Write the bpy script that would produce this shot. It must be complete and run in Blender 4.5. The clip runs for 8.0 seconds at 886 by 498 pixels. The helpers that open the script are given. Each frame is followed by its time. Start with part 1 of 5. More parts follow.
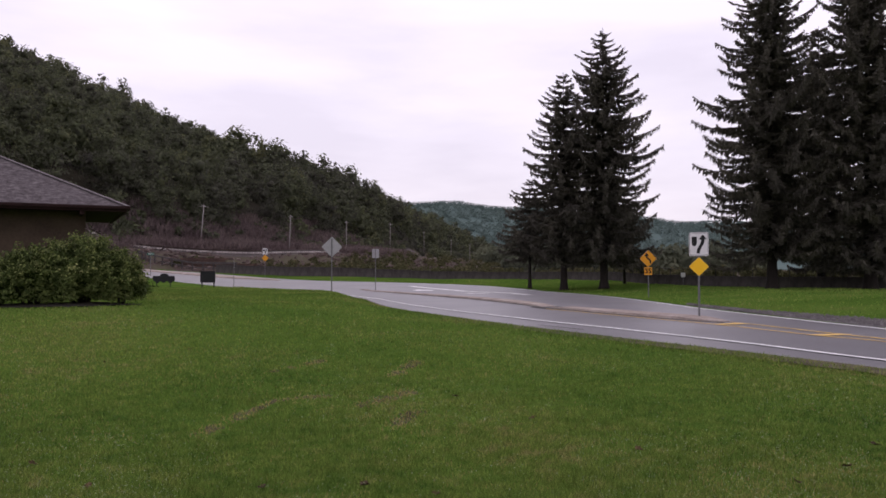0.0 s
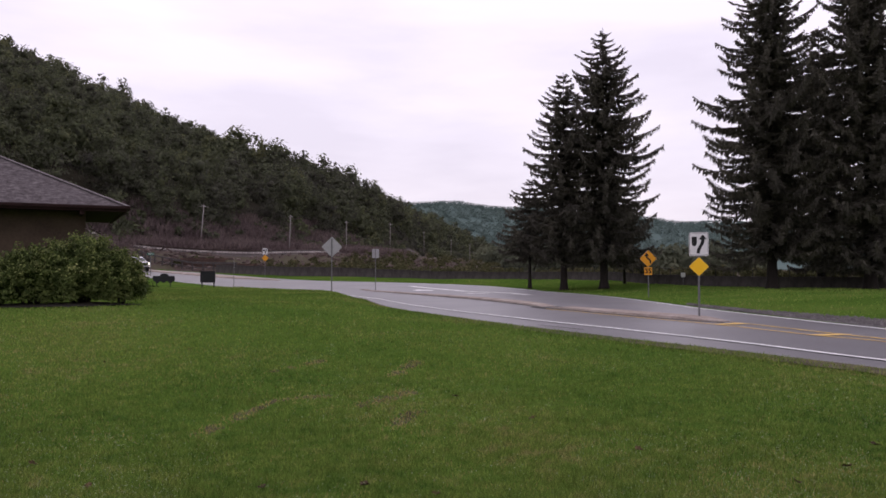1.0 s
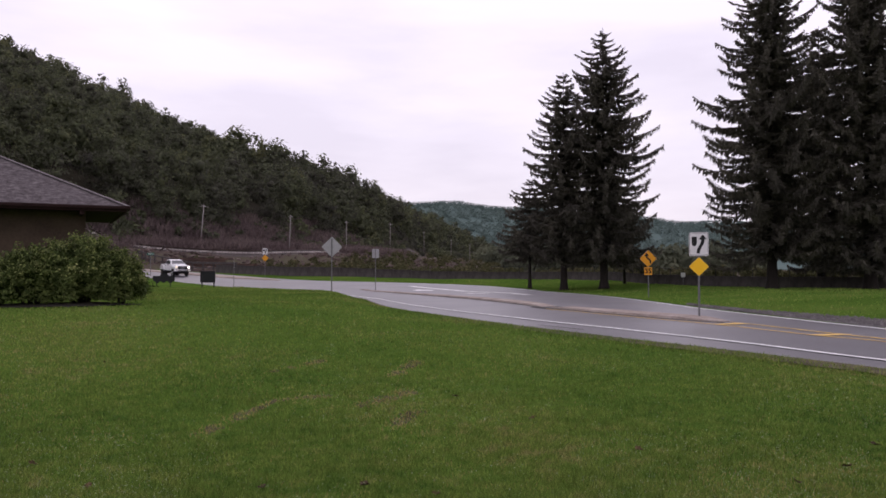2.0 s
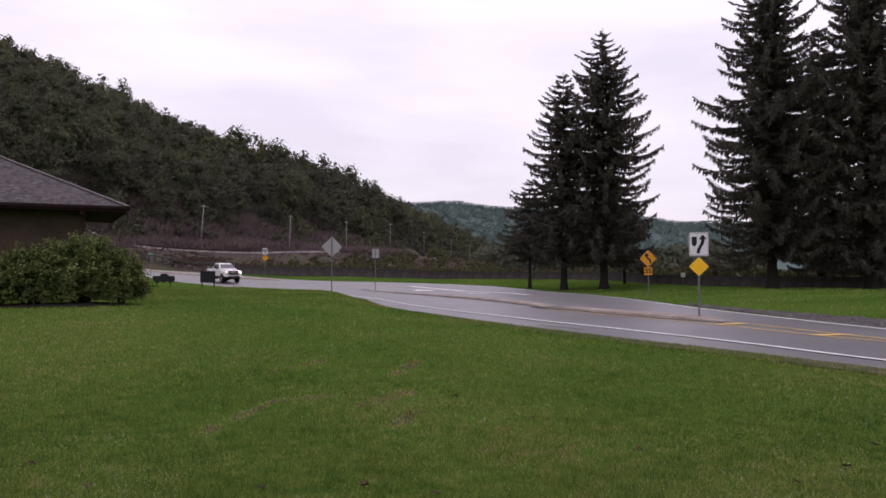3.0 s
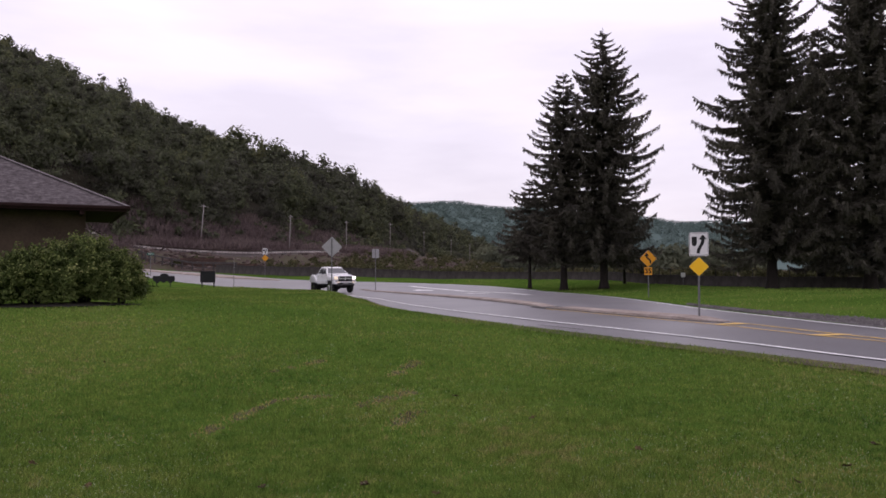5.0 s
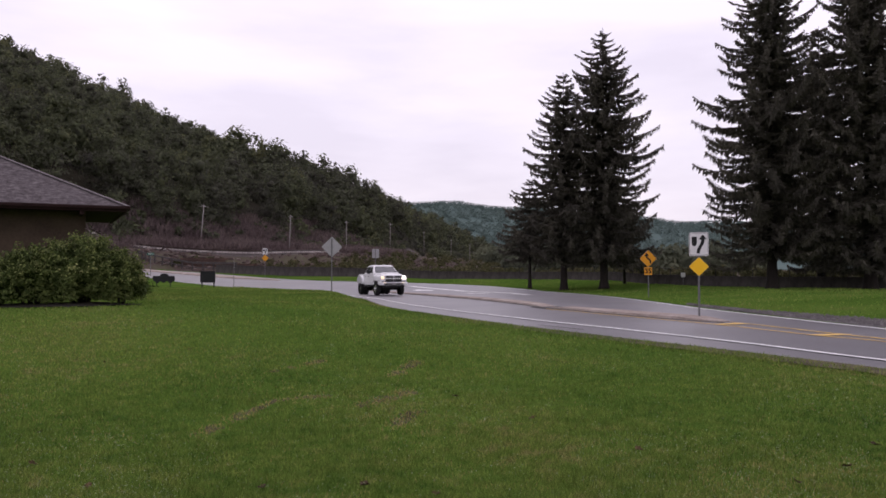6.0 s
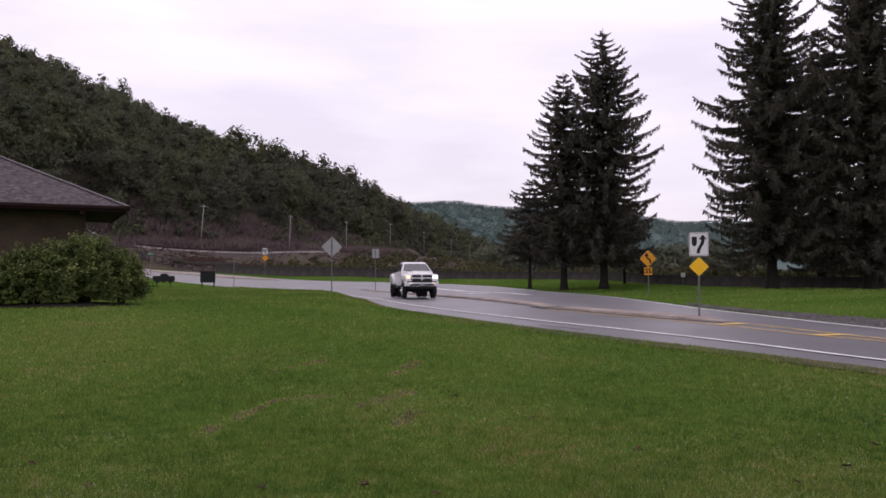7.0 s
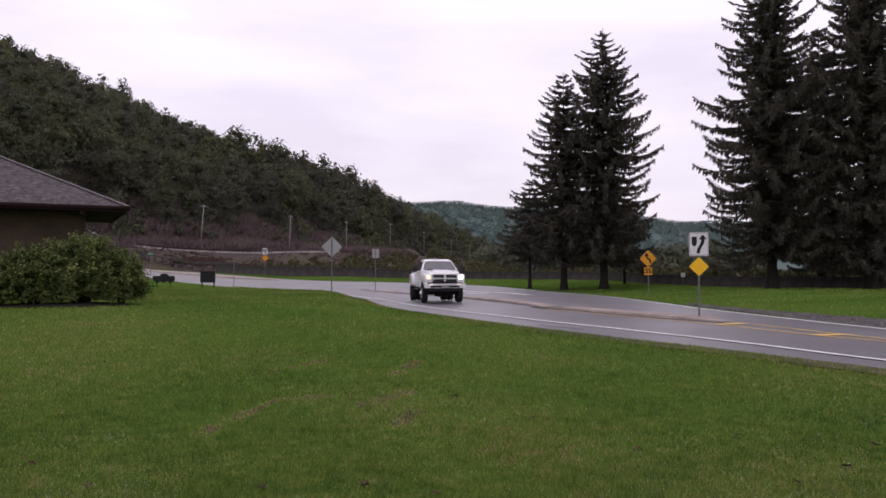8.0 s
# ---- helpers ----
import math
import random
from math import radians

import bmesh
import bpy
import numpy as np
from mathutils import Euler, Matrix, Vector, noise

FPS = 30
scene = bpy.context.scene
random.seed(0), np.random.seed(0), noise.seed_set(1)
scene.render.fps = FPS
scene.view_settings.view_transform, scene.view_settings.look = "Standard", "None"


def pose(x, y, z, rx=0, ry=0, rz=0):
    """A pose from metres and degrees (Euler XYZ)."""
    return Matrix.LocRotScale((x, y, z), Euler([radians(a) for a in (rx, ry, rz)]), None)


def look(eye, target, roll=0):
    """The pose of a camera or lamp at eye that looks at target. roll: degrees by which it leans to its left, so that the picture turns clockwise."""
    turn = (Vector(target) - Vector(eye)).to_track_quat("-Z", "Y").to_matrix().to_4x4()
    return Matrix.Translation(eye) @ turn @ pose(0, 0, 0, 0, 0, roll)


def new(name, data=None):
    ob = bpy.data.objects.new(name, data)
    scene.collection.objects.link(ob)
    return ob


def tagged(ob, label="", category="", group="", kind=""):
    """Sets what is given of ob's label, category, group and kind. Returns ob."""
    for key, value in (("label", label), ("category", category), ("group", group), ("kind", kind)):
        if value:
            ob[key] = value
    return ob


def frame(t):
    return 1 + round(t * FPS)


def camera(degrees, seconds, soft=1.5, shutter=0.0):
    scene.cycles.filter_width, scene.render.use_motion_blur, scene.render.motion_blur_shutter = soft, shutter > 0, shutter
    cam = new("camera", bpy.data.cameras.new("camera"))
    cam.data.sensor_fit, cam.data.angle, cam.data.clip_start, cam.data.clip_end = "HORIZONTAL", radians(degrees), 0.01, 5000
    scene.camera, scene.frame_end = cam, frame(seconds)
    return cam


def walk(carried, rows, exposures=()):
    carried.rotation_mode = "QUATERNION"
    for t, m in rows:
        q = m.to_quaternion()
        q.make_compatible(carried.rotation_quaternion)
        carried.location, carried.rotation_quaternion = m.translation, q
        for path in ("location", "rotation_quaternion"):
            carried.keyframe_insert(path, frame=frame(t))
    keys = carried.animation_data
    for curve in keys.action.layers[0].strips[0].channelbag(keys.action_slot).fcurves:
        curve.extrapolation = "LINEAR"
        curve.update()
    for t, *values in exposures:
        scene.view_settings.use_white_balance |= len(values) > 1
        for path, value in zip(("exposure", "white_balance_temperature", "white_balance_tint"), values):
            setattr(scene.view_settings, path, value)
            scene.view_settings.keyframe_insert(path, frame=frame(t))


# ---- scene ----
cam = camera(60, 8.0, soft=1.65)
EYE = (0.0, 0.0, 1.65)
walk(cam, [(0.0, look(EYE, (0, 100, 1.65 + 2.577))), (8.0, look(EYE, (0, 100, 1.65 + 2.577)))],
     exposures=[(0.0, 0.0, 6500, 27), (8.0, 0.0, 6500, 27)])

# ---- overcast sky and weak, wide sun ----
world = bpy.data.worlds.new("sky")
scene.world = world
world.use_nodes = True
wn, wl = world.node_tree.nodes, world.node_tree.links
wn.clear()
sky = wn.new("ShaderNodeTexSky")
sky.sky_type, sky.sun_disc = "NISHITA", False
sky.sun_elevation, sky.sun_rotation = radians(48), radians(-25)
co = wn.new("ShaderNodeTexCoord")
stretch = wn.new("ShaderNodeMapping")
stretch.inputs["Scale"].default_value, stretch.inputs["Location"].default_value = (1.0, 1.0, 4.2), (3.1, 1.7, 0.4)
cloud = wn.new("ShaderNodeTexNoise")
cloud.inputs["Scale"].default_value, cloud.inputs["Detail"].default_value = 2.6, 6
cloud.inputs["Roughness"].default_value = 0.5
ramp = wn.new("ShaderNodeValToRGB")
ramp.color_ramp.elements[0].position, ramp.color_ramp.elements[0].color = 0.38, (0.80, 0.795, 0.845, 1)
ramp.color_ramp.elements[1].position, ramp.color_ramp.elements[1].color = 0.60, (0.955, 0.95, 0.985, 1)
cover = wn.new("ShaderNodeMixRGB")
cover.inputs[0].default_value = 0.985
bg = wn.new("ShaderNodeBackground")
bg.inputs["Strength"].default_value = 1.0
wout = wn.new("ShaderNodeOutputWorld")
wl.new(co.outputs["Generated"], stretch.inputs[0])
wl.new(stretch.outputs[0], cloud.inputs["Vector"])
wl.new(cloud.outputs["Fac"], ramp.inputs[0])
wl.new(sky.outputs[0], cover.inputs[1])
wl.new(ramp.outputs[0], cover.inputs[2])
# an overcast sky is dimmer near the horizon
height = wn.new("ShaderNodeSeparateXYZ")
wl.new(co.outputs["Generated"], height.inputs[0])
fall = wn.new("ShaderNodeMapRange")
fall.inputs["From Min"].default_value, fall.inputs["From Max"].default_value = 0.03, 0.36
fall.inputs["To Min"].default_value, fall.inputs["To Max"].default_value = 0.84, 1.03
wl.new(height.outputs["Z"], fall.inputs[0])
dim = wn.new("ShaderNodeVectorMath")
dim.operation = "SCALE"
wl.new(cover.outputs[0], dim.inputs[0])
wl.new(fall.outputs[0], dim.inputs["Scale"])
wl.new(dim.outputs[0], bg.inputs[0])
wl.new(bg.outputs[0], wout.inputs[0])
sun = new("sun", bpy.data.lights.new("sun", "SUN"))
sun.data.energy, sun.data.angle, sun.data.color = 0.5, radians(30), (1.0, 0.96, 0.9)
sun.matrix_world = look((-25, 50, 60), (0, 0, 0))


# ---- materials ----
def material(name, colours, scale=1.0, fine=None, rough=0.8, bump=0.0, metal=0.0, spec=0.3, island=0.0, detail=5, stretch_by=None, per_object=0.0, thru=0.0):
    """Two scales of noise blend the colours; island varies brightness piece by piece."""
    m = bpy.data.materials.new(name)
    m.use_nodes = True
    n, l = m.node_tree.nodes, m.node_tree.links
    b = n["Principled BSDF"]
    b.inputs["Roughness"].default_value, b.inputs["Metallic"].default_value = rough, metal
    b.inputs["Specular IOR Level"].default_value = spec
    tc = n.new("ShaderNodeTexCoord")
    src = tc.outputs["Object"]
    if stretch_by:
        mp = n.new("ShaderNodeMapping")
        mp.inputs["Scale"].default_value = stretch_by
        l.new(src, mp.inputs[0])
        src = mp.outputs[0]
    big, small = n.new("ShaderNodeTexNoise"), n.new("ShaderNodeTexNoise")
    for node, s in ((big, scale), (small, fine or scale * 14)):
        node.inputs["Scale"].default_value, node.inputs["Detail"].default_value = s, detail
        l.new(src, node.inputs["Vector"])
    mixf = n.new("ShaderNodeMath")
    mixf.operation = "MULTIPLY_ADD"
    mixf.inputs[1].default_value = 0.45
    l.new(small.outputs["Fac"], mixf.inputs[0])
    half = n.new("ShaderNodeMath")
    half.operation = "MULTIPLY"
    half.inputs[1].default_value = 0.55
    l.new(big.outputs["Fac"], half.inputs[0])
    l.new(half.outputs[0], mixf.inputs[2])
    r = n.new("ShaderNodeValToRGB")
    els = r.color_ramp.elements
    while len(els) < len(colours):
        els.new(0.5)
    for i, c in enumerate(colours):
        els[i].position = 0.36 + 0.28 * i / max(1, len(colours) - 1)
        els[i].color = (*c, 1)
    l.new(mixf.outputs[0], r.inputs[0])
    out = r.outputs[0]
    for amount, socket in ((island, "Random Per Island"), (per_object, "Random")):
        if amount:
            g = n.new("ShaderNodeNewGeometry" if socket == "Random Per Island" else "ShaderNodeObjectInfo")
            k = n.new("ShaderNodeMapRange")
            k.inputs["To Min"].default_value, k.inputs["To Max"].default_value = 1 - amount, 1 + amount
            l.new(g.outputs[socket], k.inputs[0])
            hsv = n.new("ShaderNodeHueSaturation")
            l.new(k.outputs[0], hsv.inputs["Value"])
            l.new(out, hsv.inputs["Color"])
            out = hsv.outputs[0]
    l.new(out, b.inputs["Base Color"])
    if bump:
        bp = n.new("ShaderNodeBump")
        bp.inputs["Strength"].default_value, bp.inputs["Distance"].default_value = min(1, bump * 4), bump
        l.new(mixf.outputs[0], bp.inputs["Height"])
        l.new(bp.outputs[0], b.inputs["Normal"])
    if thru:
        tr, mx = n.new("ShaderNodeBsdfTranslucent"), n.new("ShaderNodeMixShader")
        mx.inputs[0].default_value = thru
        l.new(out, tr.inputs[0])
        l.new(b.outputs[0], mx.inputs[1])
        l.new(tr.outputs[0], mx.inputs[2])
        l.new(mx.outputs[0], n["Material Output"].inputs[0])
    return m


LAWN = material("lawn_grass", [(0.034, 0.07, 0.011), (0.05, 0.098, 0.016), (0.066, 0.118, 0.02), (0.1, 0.112, 0.034)], 0.16, 7, 0.95, 0.05, spec=0.0)
SCRUB = material("scrub_slope", [(0.045, 0.03, 0.028), (0.07, 0.05, 0.046), (0.06, 0.058, 0.03), (0.09, 0.07, 0.064)], 0.12, 1.6, 0.95, 0.25, spec=0.05)
WOODLAND = material("woodland_floor", [(0.025, 0.022, 0.016), (0.04, 0.036, 0.024)], 0.1, 1.0, 0.95, 0.3, spec=0.05)
# distance haze is put into this pale bluish base colour
HAZED_WOOD = material("hazed_far_woodland", [(0.085, 0.125, 0.118), (0.105, 0.148, 0.138)], 0.012, 0.11, 0.95, 1.0, spec=0.02)
ASPHALT = material("worn_asphalt", [(0.095, 0.091, 0.1), (0.125, 0.12, 0.13), (0.155, 0.15, 0.158)], 0.25, 30, 0.45, 0.006, spec=0.5)
CONCRETE = material("weathered_concrete", [(0.2, 0.16, 0.14), (0.3, 0.25, 0.22), (0.36, 0.31, 0.28)], 0.8, 12, 0.85, 0.01)
WALL_CONCRETE = material("dark_stained_concrete", [(0.035, 0.03, 0.03), (0.065, 0.056, 0.055), (0.1, 0.088, 0.085)], 0.35, 4, 0.9, 0.02, stretch_by=(1, 1, 0.35))
GRAVEL = material("grey_gravel", [(0.06, 0.054, 0.056), (0.09, 0.082, 0.084), (0.15, 0.138, 0.138)], 1.2, 14, 0.95, 0.03)
WHITE_PAINT = material("worn_white_road_paint", [(0.45, 0.45, 0.46), (0.76, 0.76, 0.76), (0.84, 0.84, 0.84)], 1.3, 14, 0.7, 0.003)
YELLOW_PAINT = material("worn_yellow_road_paint", [(0.3, 0.22, 0.12), (0.62, 0.41, 0.13), (0.7, 0.47, 0.16)], 1.6, 14, 0.75, 0.003)
GRIT_TAR_SHADE = material("grit_tar_and_kerb_shade", [(0.03, 0.027, 0.027), (0.07, 0.064, 0.064)], 1.5, 14, 0.9, 0.01)
# needles paler and less green: veiling glare is put into their colour
SPRUCE = material("spruce_needles", [(0.066, 0.06, 0.053), (0.09, 0.084, 0.068), (0.12, 0.112, 0.082)], 0.35, 4, 0.8, island=0.25, spec=0.1, thru=0.3)
BARK = material("dark_bark", [(0.012, 0.009, 0.008), (0.028, 0.022, 0.019)], 1.5, 9, 0.95, 0.04, stretch_by=(1, 1, 0.25))
# foliage lifted towards purple-brown, so its colour holds some haze
LEAF = material("broadleaf_foliage", [(0.062, 0.058, 0.05), (0.085, 0.088, 0.062), (0.1, 0.116, 0.064), (0.15, 0.15, 0.075)], 0.045, 0.5, 0.9, island=0.2, spec=0.08, thru=0.35)
BUSH_LEAF = material("shrub_leaves", [(0.034, 0.05, 0.014), (0.062, 0.088, 0.023), (0.115, 0.14, 0.042)], 0.8, 6, 0.8, island=0.35, spec=0.12, thru=0.2)
SHINGLE = material("grey_brown_shingles", [(0.05, 0.042, 0.045), (0.085, 0.074, 0.078), (0.12, 0.105, 0.108)], 1.0, 9, 0.92, 0.01, per_object=0.25)
BROWN_PAINT = material("dark_brown_trim_paint", [(0.022, 0.012, 0.012), (0.035, 0.019, 0.018)], 1.0, 20, 0.9, 0.002, spec=0.08)
STUCCO = material("tan_brick_wall", [(0.07, 0.047, 0.035), (0.11, 0.076, 0.054)], 0.8, 12, 0.9, 0.006, per_object=0.25)
STEEL = material("galvanised_steel", [(0.11, 0.11, 0.113), (0.19, 0.19, 0.193)], 2, 25, 0.6, 0.001, metal=0.3)
SIGN_BACK = material("dull_aluminium_sheet", [(0.3, 0.3, 0.3), (0.4, 0.4, 0.4)], 2, 18, 0.6, 0.001, metal=0.3)
SIGN_WHITE = material("white_sign_sheeting", [(0.62, 0.62, 0.61), (0.72, 0.72, 0.71)], 2, 18, 0.5)
SIGN_YELLOW = material("yellow_sign_sheeting", [(0.82, 0.46, 0.008), (0.88, 0.52, 0.012)], 2, 18, 0.5)
SIGN_ORANGE = material("amber_sign_sheeting", [(0.62, 0.26, 0.006), (0.7, 0.3, 0.01)], 2, 18, 0.5)
SIGN_GREEN = material("green_sign_sheeting", [(0.01, 0.09, 0.06), (0.015, 0.12, 0.08)], 2, 18, 0.5)
BLACK = material("black_sign_paint", [(0.006, 0.006, 0.006), (0.012, 0.012, 0.012)], 2, 18, 0.6)
DARK_BOARD = material("dark_sign_board", [(0.008, 0.009, 0.01), (0.016, 0.017, 0.018)], 2, 18, 0.7)
POLE_WOOD = material("weathered_pole_wood", [(0.22, 0.2, 0.19), (0.34, 0.31, 0.3)], 1, 12, 0.9, 0.01, stretch_by=(1, 1, 0.15))
RUST = material("rusty_rail_steel", [(0.02, 0.012, 0.01), (0.04, 0.024, 0.02)], 1, 12, 0.7, 0.003, metal=0.4)
BALLAST = material("railway_ballast", [(0.06, 0.05, 0.046), (0.1, 0.085, 0.08)], 0.6, 5, 0.95, 0.06)


# ---- builders ----
def part(name, bm, mat, parent=None, label="", smooth=False):
    me = bpy.data.meshes.new(name)
    if smooth:
        for f in bm.faces:
            f.smooth = True
    bm.to_mesh(me)
    bm.free()
    me.materials.append(mat)
    ob = new(name, me)
    ob.parent = parent
    return tagged(ob, label)


def part_np(name, verts, faces, mat, parent=None, label="", smooth=False):
    """verts (n, 3), faces (m, k): an array mesh."""
    verts, faces = np.asarray(verts, np.float32), np.asarray(faces, np.int32)
    me = bpy.data.meshes.new(name)
    k = faces.shape[1]
    me.vertices.add(len(verts))
    me.vertices.foreach_set("co", verts.ravel())
    me.loops.add(faces.size)
    me.loops.foreach_set("vertex_index", faces.ravel())
    me.polygons.add(len(faces))
    me.polygons.foreach_set("loop_start", np.arange(len(faces), dtype=np.int32) * k)
    me.update(calc_edges=True)
    if smooth:
        me.polygons.foreach_set("use_smooth", np.ones(len(faces), bool))
    me.materials.append(mat)
    ob = new(name, me)
    ob.parent = parent
    return tagged(ob, label)


def thing(name, m, label, category, group="", kind=""):
    ob = new(name)
    ob.matrix_basis = m
    return tagged(ob, label, category, group, kind)


def box(bm, cx, cy, cz, sx, sy, sz, bevel=0.0, m=None):
    g = bmesh.ops.create_cube(bm, size=1)
    for v in g["verts"]:
        v.co = Vector((v.co.x * sx + cx, v.co.y * sy + cy, v.co.z * sz + cz))
        if m:
            v.co = m @ v.co
    if bevel:
        es = list({e for v in g["verts"] for e in v.link_edges})
        bmesh.ops.bevel(bm, geom=es, offset=bevel, segments=2, affect="EDGES", profile=0.6)
    return bm


def boxed(*a, **k):
    return box(bmesh.new(), *a, **k)


def tube(bm, pts, radii, seg=8):
    """A tapered tube along pts."""
    rings = []
    for i, p in enumerate(pts):
        p = Vector(p)
        a, b = Vector(pts[max(i - 1, 0)]), Vector(pts[min(i + 1, len(pts) - 1)])
        q = (b - a).normalized().to_track_quat("Z", "Y")
        rings.append([bm.verts.new(p + q @ Vector((math.cos(2 * math.pi * j / seg), math.sin(2 * math.pi * j / seg), 0)) * radii[i]) for j in range(seg)])
    for r0, r1 in zip(rings, rings[1:]):
        for j in range(seg):
            bm.faces.new((r0[j], r0[(j + 1) % seg], r1[(j + 1) % seg], r1[j]))
    bm.faces.new(rings[0][::-1])
    bm.faces.new(rings[-1])
    return bm


def plate(bm, outline, y0, y1):
    """A flat plate with an outline in x, z, from y0 to y1."""
    a = [bm.verts.new((x, y0, z)) for x, z in outline]
    b = [bm.verts.new((x, y1, z)) for x, z in outline]
    n = len(a)
    bm.faces.new(a)
    bm.faces.new(b[::-1])
    for i in range(n):
        bm.faces.new((a[i], b[i], b[(i + 1) % n], a[(i + 1) % n]))
    bmesh.ops.recalc_face_normals(bm, faces=bm.faces)
    return bm


def smoothstep(x, a, b):
    t = np.clip((np.asarray(x, float) - a) / (b - a), 0, 1)
    return t * t * (3 - 2 * t)


def curve_through(pts, n):
    """n points along a smooth (Catmull-Rom) curve through pts."""
    p = np.asarray(pts, float)
    p = np.vstack([2 * p[0] - p[1], p, 2 * p[-1] - p[-2]])
    seg = len(p) - 3
    out = []
    for u in np.linspace(0, seg - 1e-6, n):
        i, t = int(u), u - int(u)
        a, b, c, d = p[i:i + 4]
        out.append(0.5 * (2 * b + (c - a) * t + (2 * a - 5 * b + 4 * c - d) * t * t + (3 * b - a - 3 * c + d) * t ** 3))
    return np.array(out)


# ---- lie of the land ----
def road_z(x, y):
    """Height of the road: level near by, a slight dip at 70 m, climbing away to the west."""
    y = np.minimum(y, 84 + 0.75 * np.maximum(0, -np.asarray(x, float)))
    return np.interp(y, [0, 27, 38, 44, 52, 60, 70, 78, 87, 104, 130, 160], [0, 0, -.04, -.1, -.22, -.34, -.42, -.24, .08, .85, 2.0, 3.2])


NEAR_EDGE = curve_through([(16, -6), (11.5, 4), (7.2, 12.5), (5.6, 15.6), (3.1, 20.2), (0.85, 24.9), (-1.0, 29.2), (-2.3, 32.8), (-3.6, 38.5), (-4.9, 45.5),
                           (-7.8, 54.5), (-12.8, 65), (-20.5, 76.2), (-28.5, 86), (-42, 103), (-60, 126)], 120)
FAR_EDGE = curve_through([(22, -4), (16.5, 8), (13.2, 16), (12.4, 20.9), (11.2, 29.7), (11.0, 39.5), (11.2, 52), (10.4, 65), (5.8, 79), (-4, 86.6), (-16.5, 91.6),
                          (-29.5, 104), (-42, 117), (-64, 140)], 120)
ROAD = np.vstack([NEAR_EDGE, FAR_EDGE[::-1]])


def road_distance(x, y):
    """Signed distance to the pavement's outline: negative on the road."""
    x, y = np.asarray(x, float), np.asarray(y, float)
    if x.ndim and x.size > 1:
        by_road = (y < 145) & (y > -30) & (x > -90) & (x < 60)
        if not by_road.all():
            out = np.full(x.shape, 40.0)
            if by_road.any():
                out[by_road] = road_distance(x[by_road], y[by_road])
            return out
    elif y > 145 or y < -30 or x < -90 or x > 60:
        return np.full(x.shape, 40.0)
    best, inside = np.full(x.shape, 1600.0), np.zeros(x.shape, bool)
    a, b = ROAD, np.roll(ROAD, -1, axis=0)
    x0, x1, y0, y1 = x.min(), x.max(), y.min(), y.max()
    for (ax, ay), (bx, by) in zip(a, b):
        if max(ay, by) < y0 - 13 or min(ay, by) > y1 + 13:
            continue
        if (max(ax, bx) < x0 - 13 or min(ax, bx) > x1 + 13) and (max(ay, by) < y0 or min(ay, by) > y1):
            continue
        dx, dy = bx - ax, by - ay
        t = np.clip(((x - ax) * dx + (y - ay) * dy) / (dx * dx + dy * dy + 1e-9), 0, 1)
        best = np.minimum(best, (x - ax - t * dx) ** 2 + (y - ay - t * dy) ** 2)
        if ay != by:
            inside ^= ((ay > y) != (by > y)) & (x < (bx - ax) * (y - ay) / (by - ay) + ax)
    return np.where(inside, -np.sqrt(best), np.sqrt(best))


def hill_foot(y):
    return np.interp(y, [0, 60, 100, 150, 174, 230, 322, 480, 700, 1200], [-160, -135, -105, -75, -54, -29, -8, 20, 60, 160])


def ground_z(x, y):
    x, y = np.asarray(x, float), np.asarray(y, float)
    d = road_distance(x, y)
    near = x < np.interp(y, NEAR_EDGE[:, 1], NEAR_EDGE[:, 0])
    lift = np.where(near, (0.04 + 0.42 * smoothstep(-x, -1, 6)) * smoothstep(d, 0.1, 2.0 + 1.5 * smoothstep(-x, 7, 12)) * smoothstep(y, 6, 24), 0.42 * smoothstep(d, 1.5, 11))
    z = road_z(x, y) + np.where(d < 0, -0.09 * np.clip(-d / 0.5, 0, 1) - 0.012, lift - 0.012)
    # bank up to the railway, then the wooded hill
    off = (x - hill_foot(y)) * 0.8
    bank = np.interp(off, [-5, 0, 12, 22, 32, 50, 75], [7.2, 6.8, 5.4, 4.6, 2.6, 1.0, 0.0]) * smoothstep(y, 98, 128)
    z = np.where(bank > 0.01, np.maximum(z, bank), z)
    rise = 128 * np.tanh(np.maximum(0, -off) * 0.57 / 128) * smoothstep(1000 - y, 0, 420) * smoothstep(y, 90, 150)
    hollow = 9 * np.exp(-((x + 105) ** 2 + (y - 400) ** 2) / 85 ** 2)
    knoll = 12 * np.exp(-((x + 215) ** 2 + (y - 385) ** 2) / 62 ** 2)
    spur = knoll + 9 * np.exp(-((x + 48) ** 2 + (y - 330) ** 2) / 48 ** 2)
    z = z + np.maximum(0, rise + spur * np.clip(rise / 10, 0, 1) - hollow * np.clip(rise / 30, 0, 1)) + 2.5 * np.sin(y * 0.045 + 1) * np.sin(x * 0.06) * np.clip(rise / 30, 0, 1)
    far = np.maximum(0, 152 - (x + 85) * 0.075 + 3 * np.sin(x * 0.011) + 4 * np.sin(x * 0.031 + 1)) * smoothstep(y, 900, 1800)
    return np.where(y > 900, np.maximum(z, far), z) + 0.03 * np.sin(x * 0.9 + y * 0.35) * np.sin(y * 0.7) * smoothstep(d, 1, 4)


def grid_lines(fine0, fine1, step, lo, hi, grow=1.13):
    a = list(np.arange(fine0, fine1 + step / 2, step))
    s = step
    while a[-1] < hi:
        s *= grow
        a.append(a[-1] + s)
    s = step
    while a[0] > lo:
        s *= grow
        a.insert(0, a[0] - s)
    return np.array(a)


